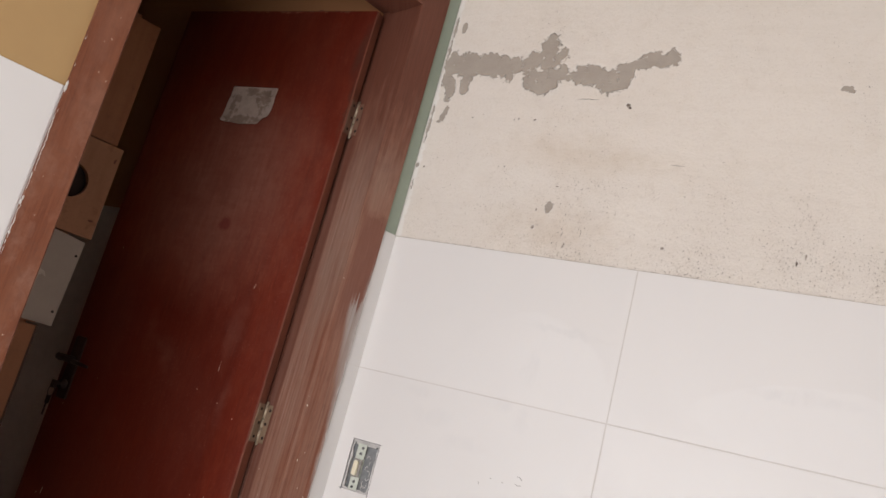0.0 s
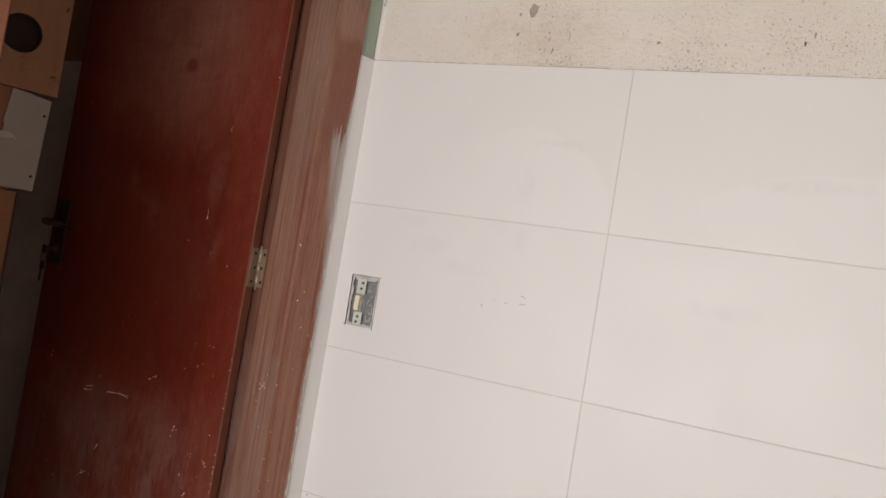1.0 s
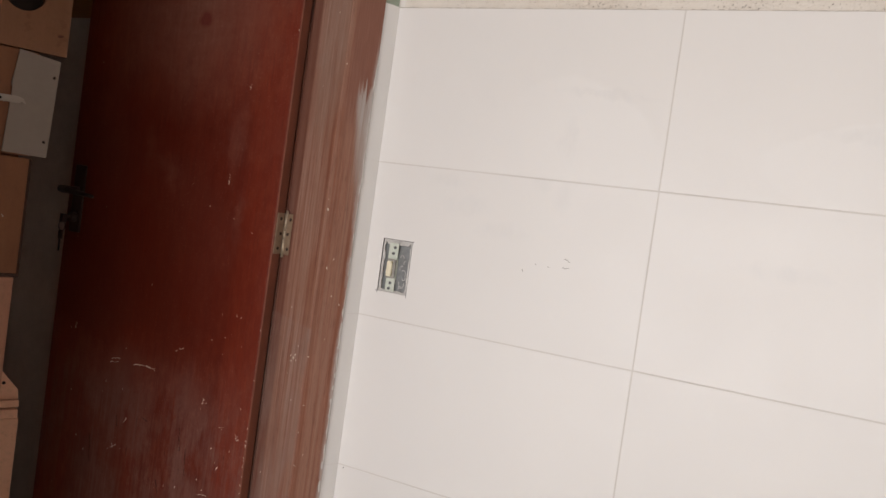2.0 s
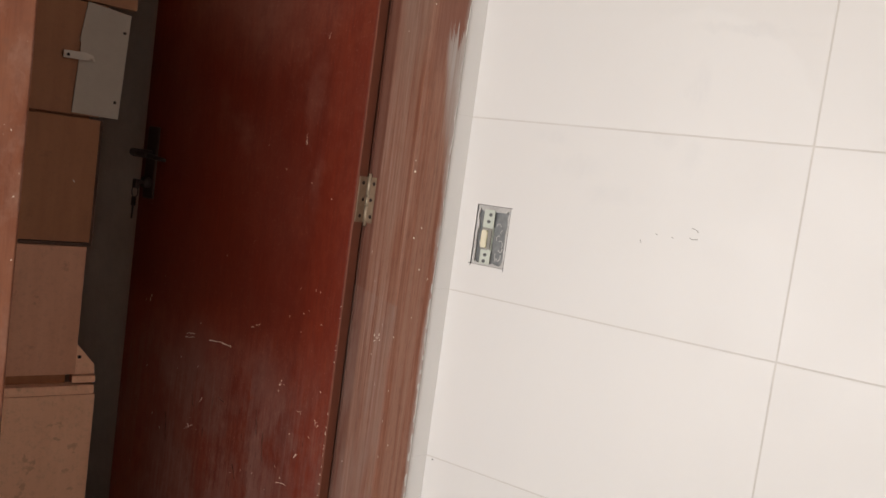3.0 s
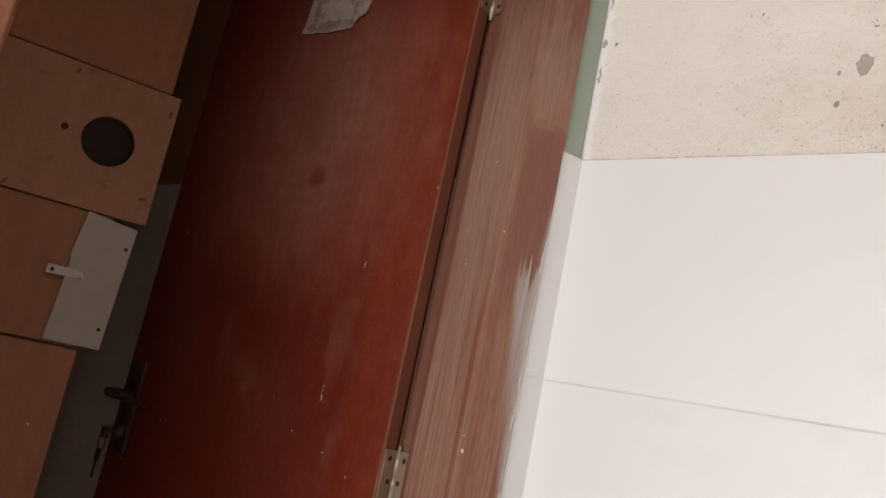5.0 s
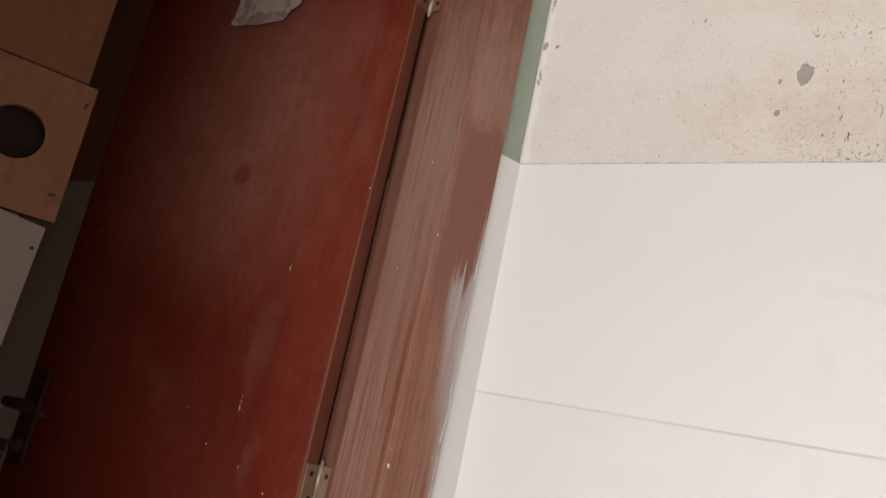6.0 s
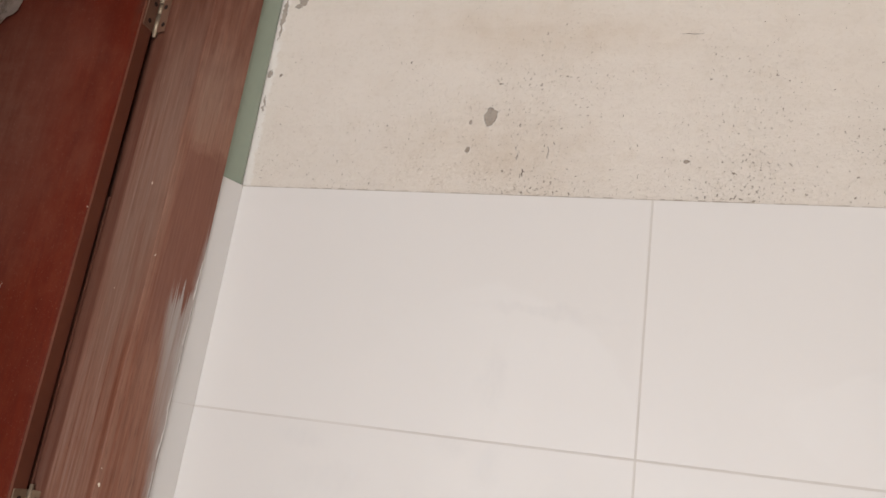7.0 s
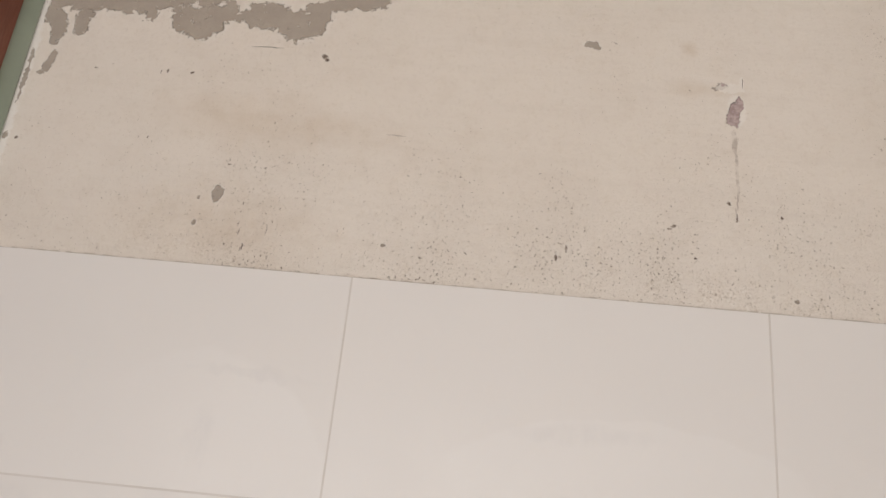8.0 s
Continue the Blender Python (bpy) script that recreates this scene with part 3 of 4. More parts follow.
ALU = plain("white_window_metal", (0.7, 0.7, 0.69), (0.76, 0.76, 0.75), 0.4, 40)


def window_glass():
    m, nt, b = material("window_glass", 0.02)
    b.inputs["Transmission Weight"].default_value, b.inputs["IOR"].default_value = 1.0, 1.45
    return m


GLASS = window_glass()

# ---- mesh helpers ----


def box(bm, x0, x1, y0, y1, z0, z1, bevel=0.0):
    made = bmesh.ops.create_cube(bm, size=1.0)["verts"]
    for p in made:
        p.co = ((x0 + x1) / 2 + p.co.x * (x1 - x0), (y0 + y1) / 2 + p.co.y * (y1 - y0), (z0 + z1) / 2 + p.co.z * (z1 - z0))
    if bevel:
        edges = list({e for p in made for e in p.link_edges})
        bmesh.ops.bevel(bm, geom=edges, offset=bevel, segments=2, affect="EDGES", profile=0.6)
    return bm


def boxed(*args, bevel=0.0):
    return box(bmesh.new(), *args, bevel=bevel)


def prism(outline, y0, y1, bevel=0.0):
    """An outline of (x, z) points, pulled along y."""
    bm = bmesh.new()
    face = bm.faces.new([bm.verts.new((x, y0, z)) for x, z in outline])
    out = bmesh.ops.extrude_face_region(bm, geom=[face])["geom"]
    for p in out:
        if isinstance(p, bmesh.types.BMVert):
            p.co.y = y1
    bmesh.ops.recalc_face_normals(bm, faces=bm.faces)
    if bevel:
        bmesh.ops.bevel(bm, geom=list(bm.edges), offset=bevel, segments=2, affect="EDGES")
    return bm


def upright(outline, z0, z1, bevel=0.0):
    """An outline of (x, y) points, pulled up."""
    bm = bmesh.new()
    face = bm.faces.new([bm.verts.new((x, y, z0)) for x, y in outline])
    out = bmesh.ops.extrude_face_region(bm, geom=[face])["geom"]
    for p in out:
        if isinstance(p, bmesh.types.BMVert):
            p.co.z = z1
    bmesh.ops.recalc_face_normals(bm, faces=bm.faces)
    if bevel:
        bmesh.ops.bevel(bm, geom=list(bm.edges), offset=bevel, segments=2, affect="EDGES")
    return bm


def holed(x0, x1, z0, z1, hole, y0, y1):
    """A slab with a rectangular hole through it."""
    a, b, c, d = hole
    bm = bmesh.new()
    rings = []
    for y in (y0, y1):
        rings.append(([bm.verts.new(p) for p in ((x0, y, z0), (x1, y, z0), (x1, y, z1), (x0, y, z1))],
                      [bm.verts.new(p) for p in ((a, y, c), (b, y, c), (b, y, d), (a, y, d))]))
    for i in range(4):
        j = (i + 1) % 4
        for outer, inner in rings:
            bm.faces.new((outer[i], outer[j], inner[j], inner[i]))
        for k in (0, 1):
            bm.faces.new((rings[0][k][i], rings[0][k][j], rings[1][k][j], rings[1][k][i]))
    bmesh.ops.recalc_face_normals(bm, faces=bm.faces)
    return bm


def rod(bm, p, q, r, sides=12, taper=1.0):
    p, q = Vector(p), Vector(q)
    m = Matrix.Translation((p + q) / 2) @ (q - p).to_track_quat("Z", "Y").to_matrix().to_4x4()
    bmesh.ops.create_cone(bm, cap_ends=True, segments=sides, radius1=r, radius2=r * taper, depth=(q - p).length, matrix=m)
    return bm


def rods(points, r, sides=8):
    bm = bmesh.new()
    for p, q in zip(points, points[1:]):
        rod(bm, p, q, r, sides)
    return bm


def mesh_of(name, bm, mat, smooth=False):
    me = bpy.data.meshes.new(name)
    bm.normal_update()
    bm.to_mesh(me)
    bm.free()
    me.materials.append(mat)
    if smooth:
        for f in me.polygons:
            f.use_smooth = True
    return me


def part(name, bm, mat, parent=None, label="", smooth=False):
    ob = new(name, mesh_of(name, bm, mat, smooth))
    ob.parent = parent
    return tagged(ob, label)


def thing(name, label, category, m=None, group="", kind=""):
    ob = new(name)
    ob.empty_display_size = 0.05
    if m is not None:
        ob.matrix_world = m
    return tagged(ob, label, category, group, kind)


def setting(name, bm, mat, label, category, m=None):
    ob = part(name, bm, mat, None, label)
    if m is not None:
        ob.matrix_world = m
    return tagged(ob, "", category, "", "structure")


# ---- the room's shell ----
CEIL, EAST, WEST = 2.62, 2.98, -2.7
SWITCH = (0.037, 0.1055, 0.9705, 1.08)
LEFT = 3.4               # far end of the door wall

setting("floor", boxed(WEST - 0.1, EAST + 0.12, SOUTH - 0.3, 0.14, -0.1, 0.0), FLOOR, "pale smooth cement floor running through both rooms", "floor")
setting("ceiling", boxed(WEST - 0.1, EAST + 0.12, SOUTH - 0.3, 0.14, CEIL, CEIL + 0.1), WHITE, "plain white painted ceiling", "ceiling")
wall_north = setting("wall_north", holed(-0.03, EAST, 0.0, CEIL, SWITCH, 0.0045, 0.14), PLASTER,
                     "cream painted plaster wall with flaked paint, pits and stains above white tiles", "wall")
part("grout_bed", holed(0.0, EAST, 0.0, TOP - 0.001, SWITCH, 0.0004, 0.02), GROUT, wall_north, "pale grey-brown cement grout")
setting("wall_east", boxed(EAST, EAST + 0.12, SOUTH, 0.14, 0, CEIL), CREAMWALL, "plain pale painted wall", "wall")
setting("wall_south", holed(-1.4, EAST, 0.0, CEIL, (WIN_X0, WIN_X1, WIN_Z0, WIN_Z1), SOUTH - 0.14, SOUTH), CREAMWALL, "pale painted wall with a wide low window opening", "wall")

window_1 = thing("window_1", "white metal window with two clear panes", "window", None, "", "structure")
part("window_frame", holed(WIN_X0, WIN_X1, WIN_Z0, WIN_Z1, (WIN_X0 + 0.04, WIN_X1 - 0.04, WIN_Z0 + 0.04, WIN_Z1 - 0.04), SOUTH - 0.12, SOUTH - 0.08), ALU, window_1)
part("mullion", boxed(0.43, 0.47, SOUTH - 0.12, SOUTH - 0.08, WIN_Z0 + 0.04, WIN_Z1 - 0.04, bevel=0.004), ALU, window_1)
for x0, x1 in ((WIN_X0 + 0.04, 0.43), (0.47, WIN_X1 - 0.04)):
    pane = part("pane", boxed(x0, x1, SOUTH - 0.102, SOUTH - 0.098, WIN_Z0 + 0.04, WIN_Z1 - 0.04), GLASS, window_1)
    pane.visible_shadow = False

# the skewed wall that holds the door: x runs from the corner along the wall
NIB, ARRIS, LJ0, LJ1, HEAD0, HEAD1 = 0.0395, 0.118, 0.725, 0.793, 2.110, 2.185
DEPTH = -0.152
setting("wall_nib", boxed(0.0, NIB - 0.001, DEPTH, -0.004, 0.0, CEIL, bevel=0.0), GREEN, "narrow strip of old green painted wall beside the door frame", "wall", DOORWALL)
setting("wall_west", prism([(NIB, CEIL), (NIB, HEAD1), (LJ1, HEAD1), (LJ1, 0.0), (LEFT, 0.0), (LEFT, CEIL)], DEPTH, -0.004), OCHRE,
        "ochre painted wall with white tiles below, beside the door frame", "wall", DOORWALL)

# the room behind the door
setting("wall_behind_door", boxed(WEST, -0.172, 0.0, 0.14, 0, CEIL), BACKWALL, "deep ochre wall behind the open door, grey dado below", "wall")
part("dado", boxed(WEST, -0.19, -0.006, -0.0005, 0.0, 1.52), GREY, bpy.data.objects["wall_behind_door"], "grey gloss painted dado")
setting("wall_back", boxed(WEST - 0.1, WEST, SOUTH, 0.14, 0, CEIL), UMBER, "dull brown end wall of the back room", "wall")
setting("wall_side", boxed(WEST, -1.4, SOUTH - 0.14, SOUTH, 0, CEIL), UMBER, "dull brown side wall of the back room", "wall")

rng = random.Random(7)

# ---- door frame ----
door_frame = thing("door_frame", "brown timber door frame, varnish worn off and smeared with filler", "door frame", DOORWALL, "", "structure")
part("jamb", upright([(NIB, DEPTH), (0.1160, DEPTH), (0.1160, -0.1126), (0.1178, -0.1120), (ARRIS, 0.0026), (0.1174, 0.0036), (NIB, 0.004)], 0.0, HEAD1, 0.0003), JAMB, door_frame,
     "sanded brown timber with pale filler smears")
part("jamb", upright([(LJ1, DEPTH), (LJ0 + 0.012, DEPTH), (LJ0 + 0.012, -0.1126), (LJ0, -0.112), (LJ0, -0.001), (LJ0 + 0.003, 0.004), (LJ1, 0.004)], 0.0, HEAD1, 0.0008), JAMB_WARM, door_frame,
     "orange-brown timber with chipped paint edge")
part("head", boxed(ARRIS + 0.0003, LJ0 - 0.0003, -0.1126, 0.004, HEAD0 + 0.001, HEAD1, bevel=0.0015), JAMB, door_frame)
part("head_rebate", boxed(0.1163, LJ0 + 0.0117, DEPTH, -0.1135, HEAD0 + 0.012, HEAD1, bevel=0.001), JAMB, door_frame)
part("packing_strip", boxed(0.1163, 0.1195, DEPTH - 0.022, DEPTH + 0.0135, 0.0, 1.507, bevel=0.0006), JAMB, door_frame, "thin brown packing lath")

bm = bmesh.new()
z = 0.0
while z < 2.15:
    h = rng.uniform(0.004, 0.018)
    low = z < WEST_TOP
    w = rng.uniform(0.0003, 0.0009) + (rng.uniform(0.0006, 0.0022) if rng.random() < (0.12 if low else 0.3) else 0.0)
    if rng.random() < (0.8 if low else 0.07):
        bmesh.ops.create_icosphere(bm, subdivisions=1, radius=1.0, matrix=Matrix.Translation((LJ1 - 0.0005 + rng.uniform(-0.0014, 0.0006), 0.004, z + h / 2)) @ pose(0, 0, 0, 0, rng.uniform(-5, 5), 0) @ Matrix.Diagonal((w, rng.uniform(0.0006, 0.0016), h * 0.7, 1)))
    z += h
part("filler_bead", bm, GROUT, door_frame, "ragged white bead of filler")

bm = bmesh.new()
x = 0.0
while x < EAST - 0.02:
    w = rng.uniform(0.003, 0.014)
    box(bm, x, x + w, 0.0009, 0.006, TOP - 0.0012, TOP + (rng.uniform(0.0003, 0.0009) if rng.random() < 0.3 else rng.uniform(-0.0006, 0.0003)))
    x += w
part("grimy_joint", bm, GRIME, wall_north, "dark grimy line along the top of the tiles")

# ---- door ----
FACE, BACK, HINGE_X, FREE_X, DOOR_TOP = -0.095, -0.0690, -0.1700, -0.802, 2.104
door_1 = thing("door_1", "dark red varnished flush door standing open, scuffed and paint-flecked", "door", None, "", "structure")
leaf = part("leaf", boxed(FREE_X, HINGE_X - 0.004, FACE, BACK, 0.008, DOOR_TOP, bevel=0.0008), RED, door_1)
part("edge_strip", boxed(HINGE_X - 0.0039, HINGE_X, FACE + 0.0008, BACK - 0.0008, 0.009, DOOR_TOP - 0.001, bevel=0.0004), LIPPING, door_1, "plain brown edge strip")


def build_hinge(z, leaf_mat):
    """Butt hinge: pin in the gap, one plate on the door's edge, one on the frame's rebate."""
    px, py = -0.1665, -0.0652
    bm = rod(bmesh.new(), (px, py, z - 0.0495), (px, py, z + 0.0495), 0.0031, 10)
    for low, high in ((-0.0430, -0.0115), (-0.0110, 0.0075), (0.0080, 0.0430)):
        rod(bm, (px, py, z + low), (px, py, z + high), 0.0043, 16)
    hinge = part("hinge", bm, STEEL, door_1, "tarnished steel butt hinge", True)
    part("hinge_plate", boxed(HINGE_X + 0.0002, HINGE_X + 0.0022, FACE + 0.0025, py - 0.0048, z - 0.043, z + 0.043, bevel=0.0005), leaf_mat, hinge)
    for dz in (-0.031, 0.0, 0.031):
        part("screw", rod(bmesh.new(), (HINGE_X + 0.0015, py - 0.0165 + 0.004 * (dz == 0), z + dz), (HINGE_X + 0.0028, py - 0.0165 + 0.004 * (dz == 0), z + dz), 0.0036, 10), DARK, hinge)
    a = DOORWALL @ Vector((0.1162, -0.1120, 0))
    along = (DOORWALL.to_3x3() @ Vector((0, -1, 0))).normalized()
    out = (DOORWALL.to_3x3() @ Vector((1, 0, 0))).normalized()
    end = Vector((px, py, 0))
    end = end - (end - a).normalized() * 0.0052
    q = [a + out * 0.0002, end + out * 0.0002, end + out * 0.0022, a + out * 0.0022]
    part("hinge_plate", upright([(p.x, p.y) for p in q], z - 0.043, z + 0.043, 0.0004), leaf_mat, hinge)
    for dz in (-0.031, 0.0, 0.031):
        c = a + (end - a).normalized() * (0.0055 + 0.0035 * (dz == 0)) + Vector((0, 0, z + dz))
        part("screw", rod(bmesh.new(), c + out * 0.0012, c + out * 0.0030, 0.0036, 10), DARK, hinge)


for z, leaf_mat in ((0.25, PLATE), (1.058, PLATE), (1.815, STAINED)):
    build_hinge(z, leaf_mat)

handle = part("door_handle", boxed(-0.783, -0.748, FACE - 0.006, FACE + 0.001, 0.982, 1.144, bevel=0.003), BRONZE, door_1, "blackened metal lever handle on a long plate")
part("lever", rod(rod(rod(bmesh.new(), (-0.766, FACE, 1.082), (-0.766, FACE - 0.05, 1.082), 0.009, 14), (-0.775, FACE - 0.047, 1.083), (-0.72, FACE - 0.047, 1.079), 0.0085, 12, 0.8),
                  (-0.72, FACE - 0.047, 1.079), (-0.672, FACE - 0.04, 1.074), 0.0065, 12, 0.6), BRONZE, handle, "", True)
part("lock_cylinder", rod(bmesh.new(), (-0.766, FACE, 1.018), (-0.766, FACE - 0.018, 1.018), 0.012, 14), BRONZE, handle, "", True)
part("key", box(box(bmesh.new(), -0.768, -0.764, FACE - 0.03, FACE - 0.017, 1.014, 1.021, 0.001), -0.772, -0.760, FACE - 0.042, FACE - 0.03, 1.004, 1.024, 0.001), BRONZE, handle)
part("key_ring", rods([(-0.767 + 0.011 * math.sin(radians(30 * i)), FACE - 0.037, 0.996 + 0.013 * math.cos(radians(30 * i))) for i in range(13)], 0.0012, 6), BRONZE, handle)
part("key", box(box(bmesh.new(), -0.775, -0.761, FACE - 0.039, FACE - 0.036, 0.964, 0.984, 0.001), -0.7715, -0.7665, FACE - 0.0385, FACE - 0.0365, 0.935, 0.965, 0.0006), BRONZE, handle)
part("latch", boxed(FREE_X - 0.008, FREE_X, FACE + 0.008, BACK - 0.008, 0.855, 0.875, bevel=0.002), BRONZE, door_1)

# dried paint flecks and scratches on the door's face
bm = bmesh.new()
FLECKS = [(-0.494, 0.897), (-0.279, 0.867), (-0.228, 0.869), (-0.264, 0.820), (-0.299, 0.808), (-0.266, 0.783), (-0.216, 0.808), (-0.545, 0.646), (-0.306, 0.654), (-0.198, 0.680),
          (-0.242, 0.624), (-0.201, 0.619), (-0.249, 0.551), (-0.385, 0.463), (-0.352, 0.469), (-0.240, 0.871), (-0.681, 0.819), (-0.738, 1.392), (-0.353, 1.093), (-0.283, 1.074),
          (-0.409, 1.136), (-0.229, 1.050), (-0.418, 0.939), (-0.530, 0.510), (-0.738, 0.755), (-0.1745, 1.479), (-0.558, 0.508)]
for x, z in FLECKS + [(rng.uniform(-0.78, -0.19), rng.triangular(0.2, 1.2, 0.45)) for _ in range(18)] + [(HINGE_X - 0.0035, rng.triangular(0.35, 1.1, 0.6)) for _ in range(20)]:
    w, h = rng.uniform(0.0004, 0.0009), rng.uniform(0.0006, 0.0024)
    bmesh.ops.create_icosphere(bm, subdivisions=1, radius=1.0, matrix=Matrix.Translation((x, FACE, z)) @ pose(0, 0, 0, 0, rng.uniform(-30, 30), 0) @ Matrix.Diagonal((w, 0.0006, h, 1)))
for x, z, n in ((-0.2012, 0.6187, 5), (-0.242, 0.6236, 3), (-0.556, 0.512, 4), (-0.30, 0.672, 6), (-0.455, 0.711, 3)):
    for _ in range(n):
        w, h = rng.uniform(0.0004, 0.0010), rng.uniform(0.0008, 0.0022)
        bmesh.ops.create_icosphere(bm, subdivisions=1, radius=1.0, matrix=Matrix.Translation((x + rng.gauss(0, 0.003), FACE, z + rng.gauss(0, 0.004))) @ pose(0, 0, 0, 0, rng.uniform(-60, 60), 0) @ Matrix.Diagonal((w, 0.0006, h, 1)))
part("paint_fleck", bm, FLECK, leaf, "dried pale paint flecks")["kind"] = "stuff"
bm = bmesh.new()
PALE = ((-0.526, 0.7085, -0.484, 0.7143, 0.0010), (-0.484, 0.7143, -0.458, 0.7096, 0.0013), (-0.590, 0.7096, -0.564, 0.7141, 0.0008), (-0.595, 0.6994, -0.566, 0.7054, 0.0009),
        (-0.400, 0.7638, -0.377, 0.775, 0.0010), (-0.724, 0.7553, -0.720, 0.7696, 0.0009), (-0.528, 0.573, -0.522, 0.584, 0.0010), (-0.571, 0.500, -0.541, 0.5187, 0.0008),
        (-0.286, 0.4714, -0.260, 0.4754, 0.0008), (-0.3084, 1.146, -0.3084, 1.168, 0.0008), (-0.282, 1.350, -0.2815, 1.362, 0.0006), (-0.245, 0.535, -0.240, 0.544, 0.0009))
for x0, z0, x1, z1, r in PALE:
    way = Vector((x1 - x0, 0, z1 - z0))
    side = Vector((-way.z, 0, way.x)).normalized()
    pts = [Vector((x0, FACE, z0)) + way * (i / 7) + side * rng.uniform(-0.0016, 0.0016) for i in range(8)]
    for p, q in zip(pts, pts[1:]):
        if rng.random() < 0.85:
            rod(bm, p, q, r * rng.uniform(0.35, 0.9), 6, rng.uniform(0.5, 1.0))
part("scratch", bm, FLECK, leaf, "pale scratches through the varnish")["kind"] = "stuff"
bm = bmesh.new()
for x0, z0, x1, z1 in ((-0.554, 0.582, -0.548, 0.558), (-0.474, 0.596, -0.457, 0.591), (-0.634, 0.521, -0.624, 0.457), (-0.41, 0.47, -0.40, 0.44), (-0.36, 0.60, -0.352, 0.55), (-0.335, 0.56, -0.33, 0.50)):
    pts = [Vector((x0 + (x1 - x0) * i / 5 + rng.uniform(-0.0008, 0.0008), FACE, z0 + (z1 - z0) * i / 5)) for i in range(6)]
    for p, q in zip(pts, pts[1:]):
        rod(bm, p, q, rng.uniform(0.0003, 0.0007), 6)
part("dark_scratch", bm, DARK, leaf, "thin dark scratches")["kind"] = "stuff"

bm = bmesh.new()
for _ in range(26):
    x, w = rng.uniform(-0.70, -0.25), rng.uniform(0.002, 0.012)
    bmesh.ops.create_icosphere(bm, subdivisions=1, radius=1.0, matrix=Matrix.Translation((x, FACE, DOOR_TOP - rng.uniform(0.0, 0.005))) @ Matrix.Diagonal((w, 0.0006, rng.uniform(0.001, 0.004), 1)))
part("chipped_edge", bm, LIPPING, leaf, "chipped brown top edge")["kind"] = "stuff"

# flecks on the frame
bm = bmesh.new()
for s, z in [(0.1127, 1.1229), (0.1120, 1.1215), (0.0969, 1.0057), (0.0975, 1.0068), (0.0767, 0.949), (0.0796, 0.861), (0.1129, 0.8254), (0.1078, 0.7263), (0.1125, 0.6707), (0.0943, 0.6237), (0.1123, 0.6034), (0.1144, 1.1416)] + [(rng.uniform(0.05, 0.114), rng.uniform(0.3, 1.9)) for _ in range(3)]:
    w = rng.uniform(0.0005, 0.0013)
    bmesh.ops.create_icosphere(bm, subdivisions=1, radius=1.0, matrix=Matrix.Translation((s, 0.004, z)) @ Matrix.Diagonal((w, 0.001, w * rng.uniform(1, 2.2), 1)))
# larger spots: nail-head highlights put in as pale colour, beside larger flecks
for s, z, r in ((0.1127, 1.1229, 0.0020), (0.0969, 1.0057, 0.0019), (0.0767, 0.949, 0.0014), (0.1129, 0.8254, 0.0013)):
    bmesh.ops.create_icosphere(bm, subdivisions=2, radius=1.0, matrix=Matrix.Translation((s, 0.004, z)) @ pose(0, 0, 0, 0, 25, 0) @ Matrix.Diagonal((r * 0.75, 0.0012, r, 1)))
for q, z in [(-0.0545, 0.7794), (-0.0289, 0.8403), (-0.108, 0.5541), (-0.03, 0.729)] + [(rng.uniform(-0.1, -0.005), rng.uniform(0.3, 1.8)) for _ in range(4)]:
    w = rng.uniform(0.0005, 0.0011)
    bmesh.ops.create_icosphere(bm, subdivisions=1, radius=1.0, matrix=Matrix.Translation((ARRIS, q, z)) @ Matrix.Diagonal((0.0006, w * 0.7, w * rng.uniform(1, 3), 1)))
for k in range(6):
    w = rng.uniform(0.001, 0.003)
    bmesh.ops.create_icosphere(bm, subdivisions=1, radius=1.0, matrix=Matrix.Translation((ARRIS, -0.04 + rng.uniform(-0.012, 0.012), 0.815 + rng.uniform(-0.015, 0.012))) @ pose(0, 0, 0, rng.uniform(-60, 60), 0, 0) @ Matrix.Diagonal((0.0006, w * 0.5, w, 1)))
for s, z in [(0.744, 1.106), (0.752, 1.112), (0.758, 1.098), (0.731, 0.936), (0.735, 1.02), (0.765, 1.31), (0.75, 1.70), (0.762, 1.76)] + [(rng.uniform(0.73, 0.785), rng.uniform(0.6, 1.9)) for _ in range(3)]:
    w = rng.uniform(0.0004, 0.0010)
    bmesh.ops.create_icosphere(bm, subdivisions=1, radius=1.0, matrix=Matrix.Translation((s, 0.004, z)) @ pose(0, 0, 0, 0, rng.uniform(-60, 60), 0) @ Matrix.Diagonal((w, 0.0007, w * rng.uniform(1, 2.5), 1)))
part("paint_fleck", bm, FLECK, door_frame, "dried pale paint flecks")["kind"] = "stuff"
# ragged filler where the frame meets the tiles, thick low down, thin higher up
bm = bmesh.new()
z = 0.05
while z < 1.42:
    h = rng.uniform(0.005, 0.022)
    w = rng.uniform(0.0006, 0.0022) * (1.7 if z < 0.95 else 1.0)
    if rng.random() < 0.75:
        bmesh.ops.create_icosphere(bm, subdivisions=2, radius=1.0, matrix=Matrix.Translation((NIB + w * 0.7 + rng.uniform(0.0, 0.0015), 0.0036, z + h / 2)) @ pose(0, 0, 0, 0, rng.uniform(-6, 6), 0) @ Matrix.Diagonal((w, rng.uniform(0.0006, 0.0014), h * 0.7, 1)))
    z += h * 0.9
part("filler_smear", bm, FILLER, door_frame, "broken grey smear of joint filler")["kind"] = "stuff"

# ---- torn paper on the door ----


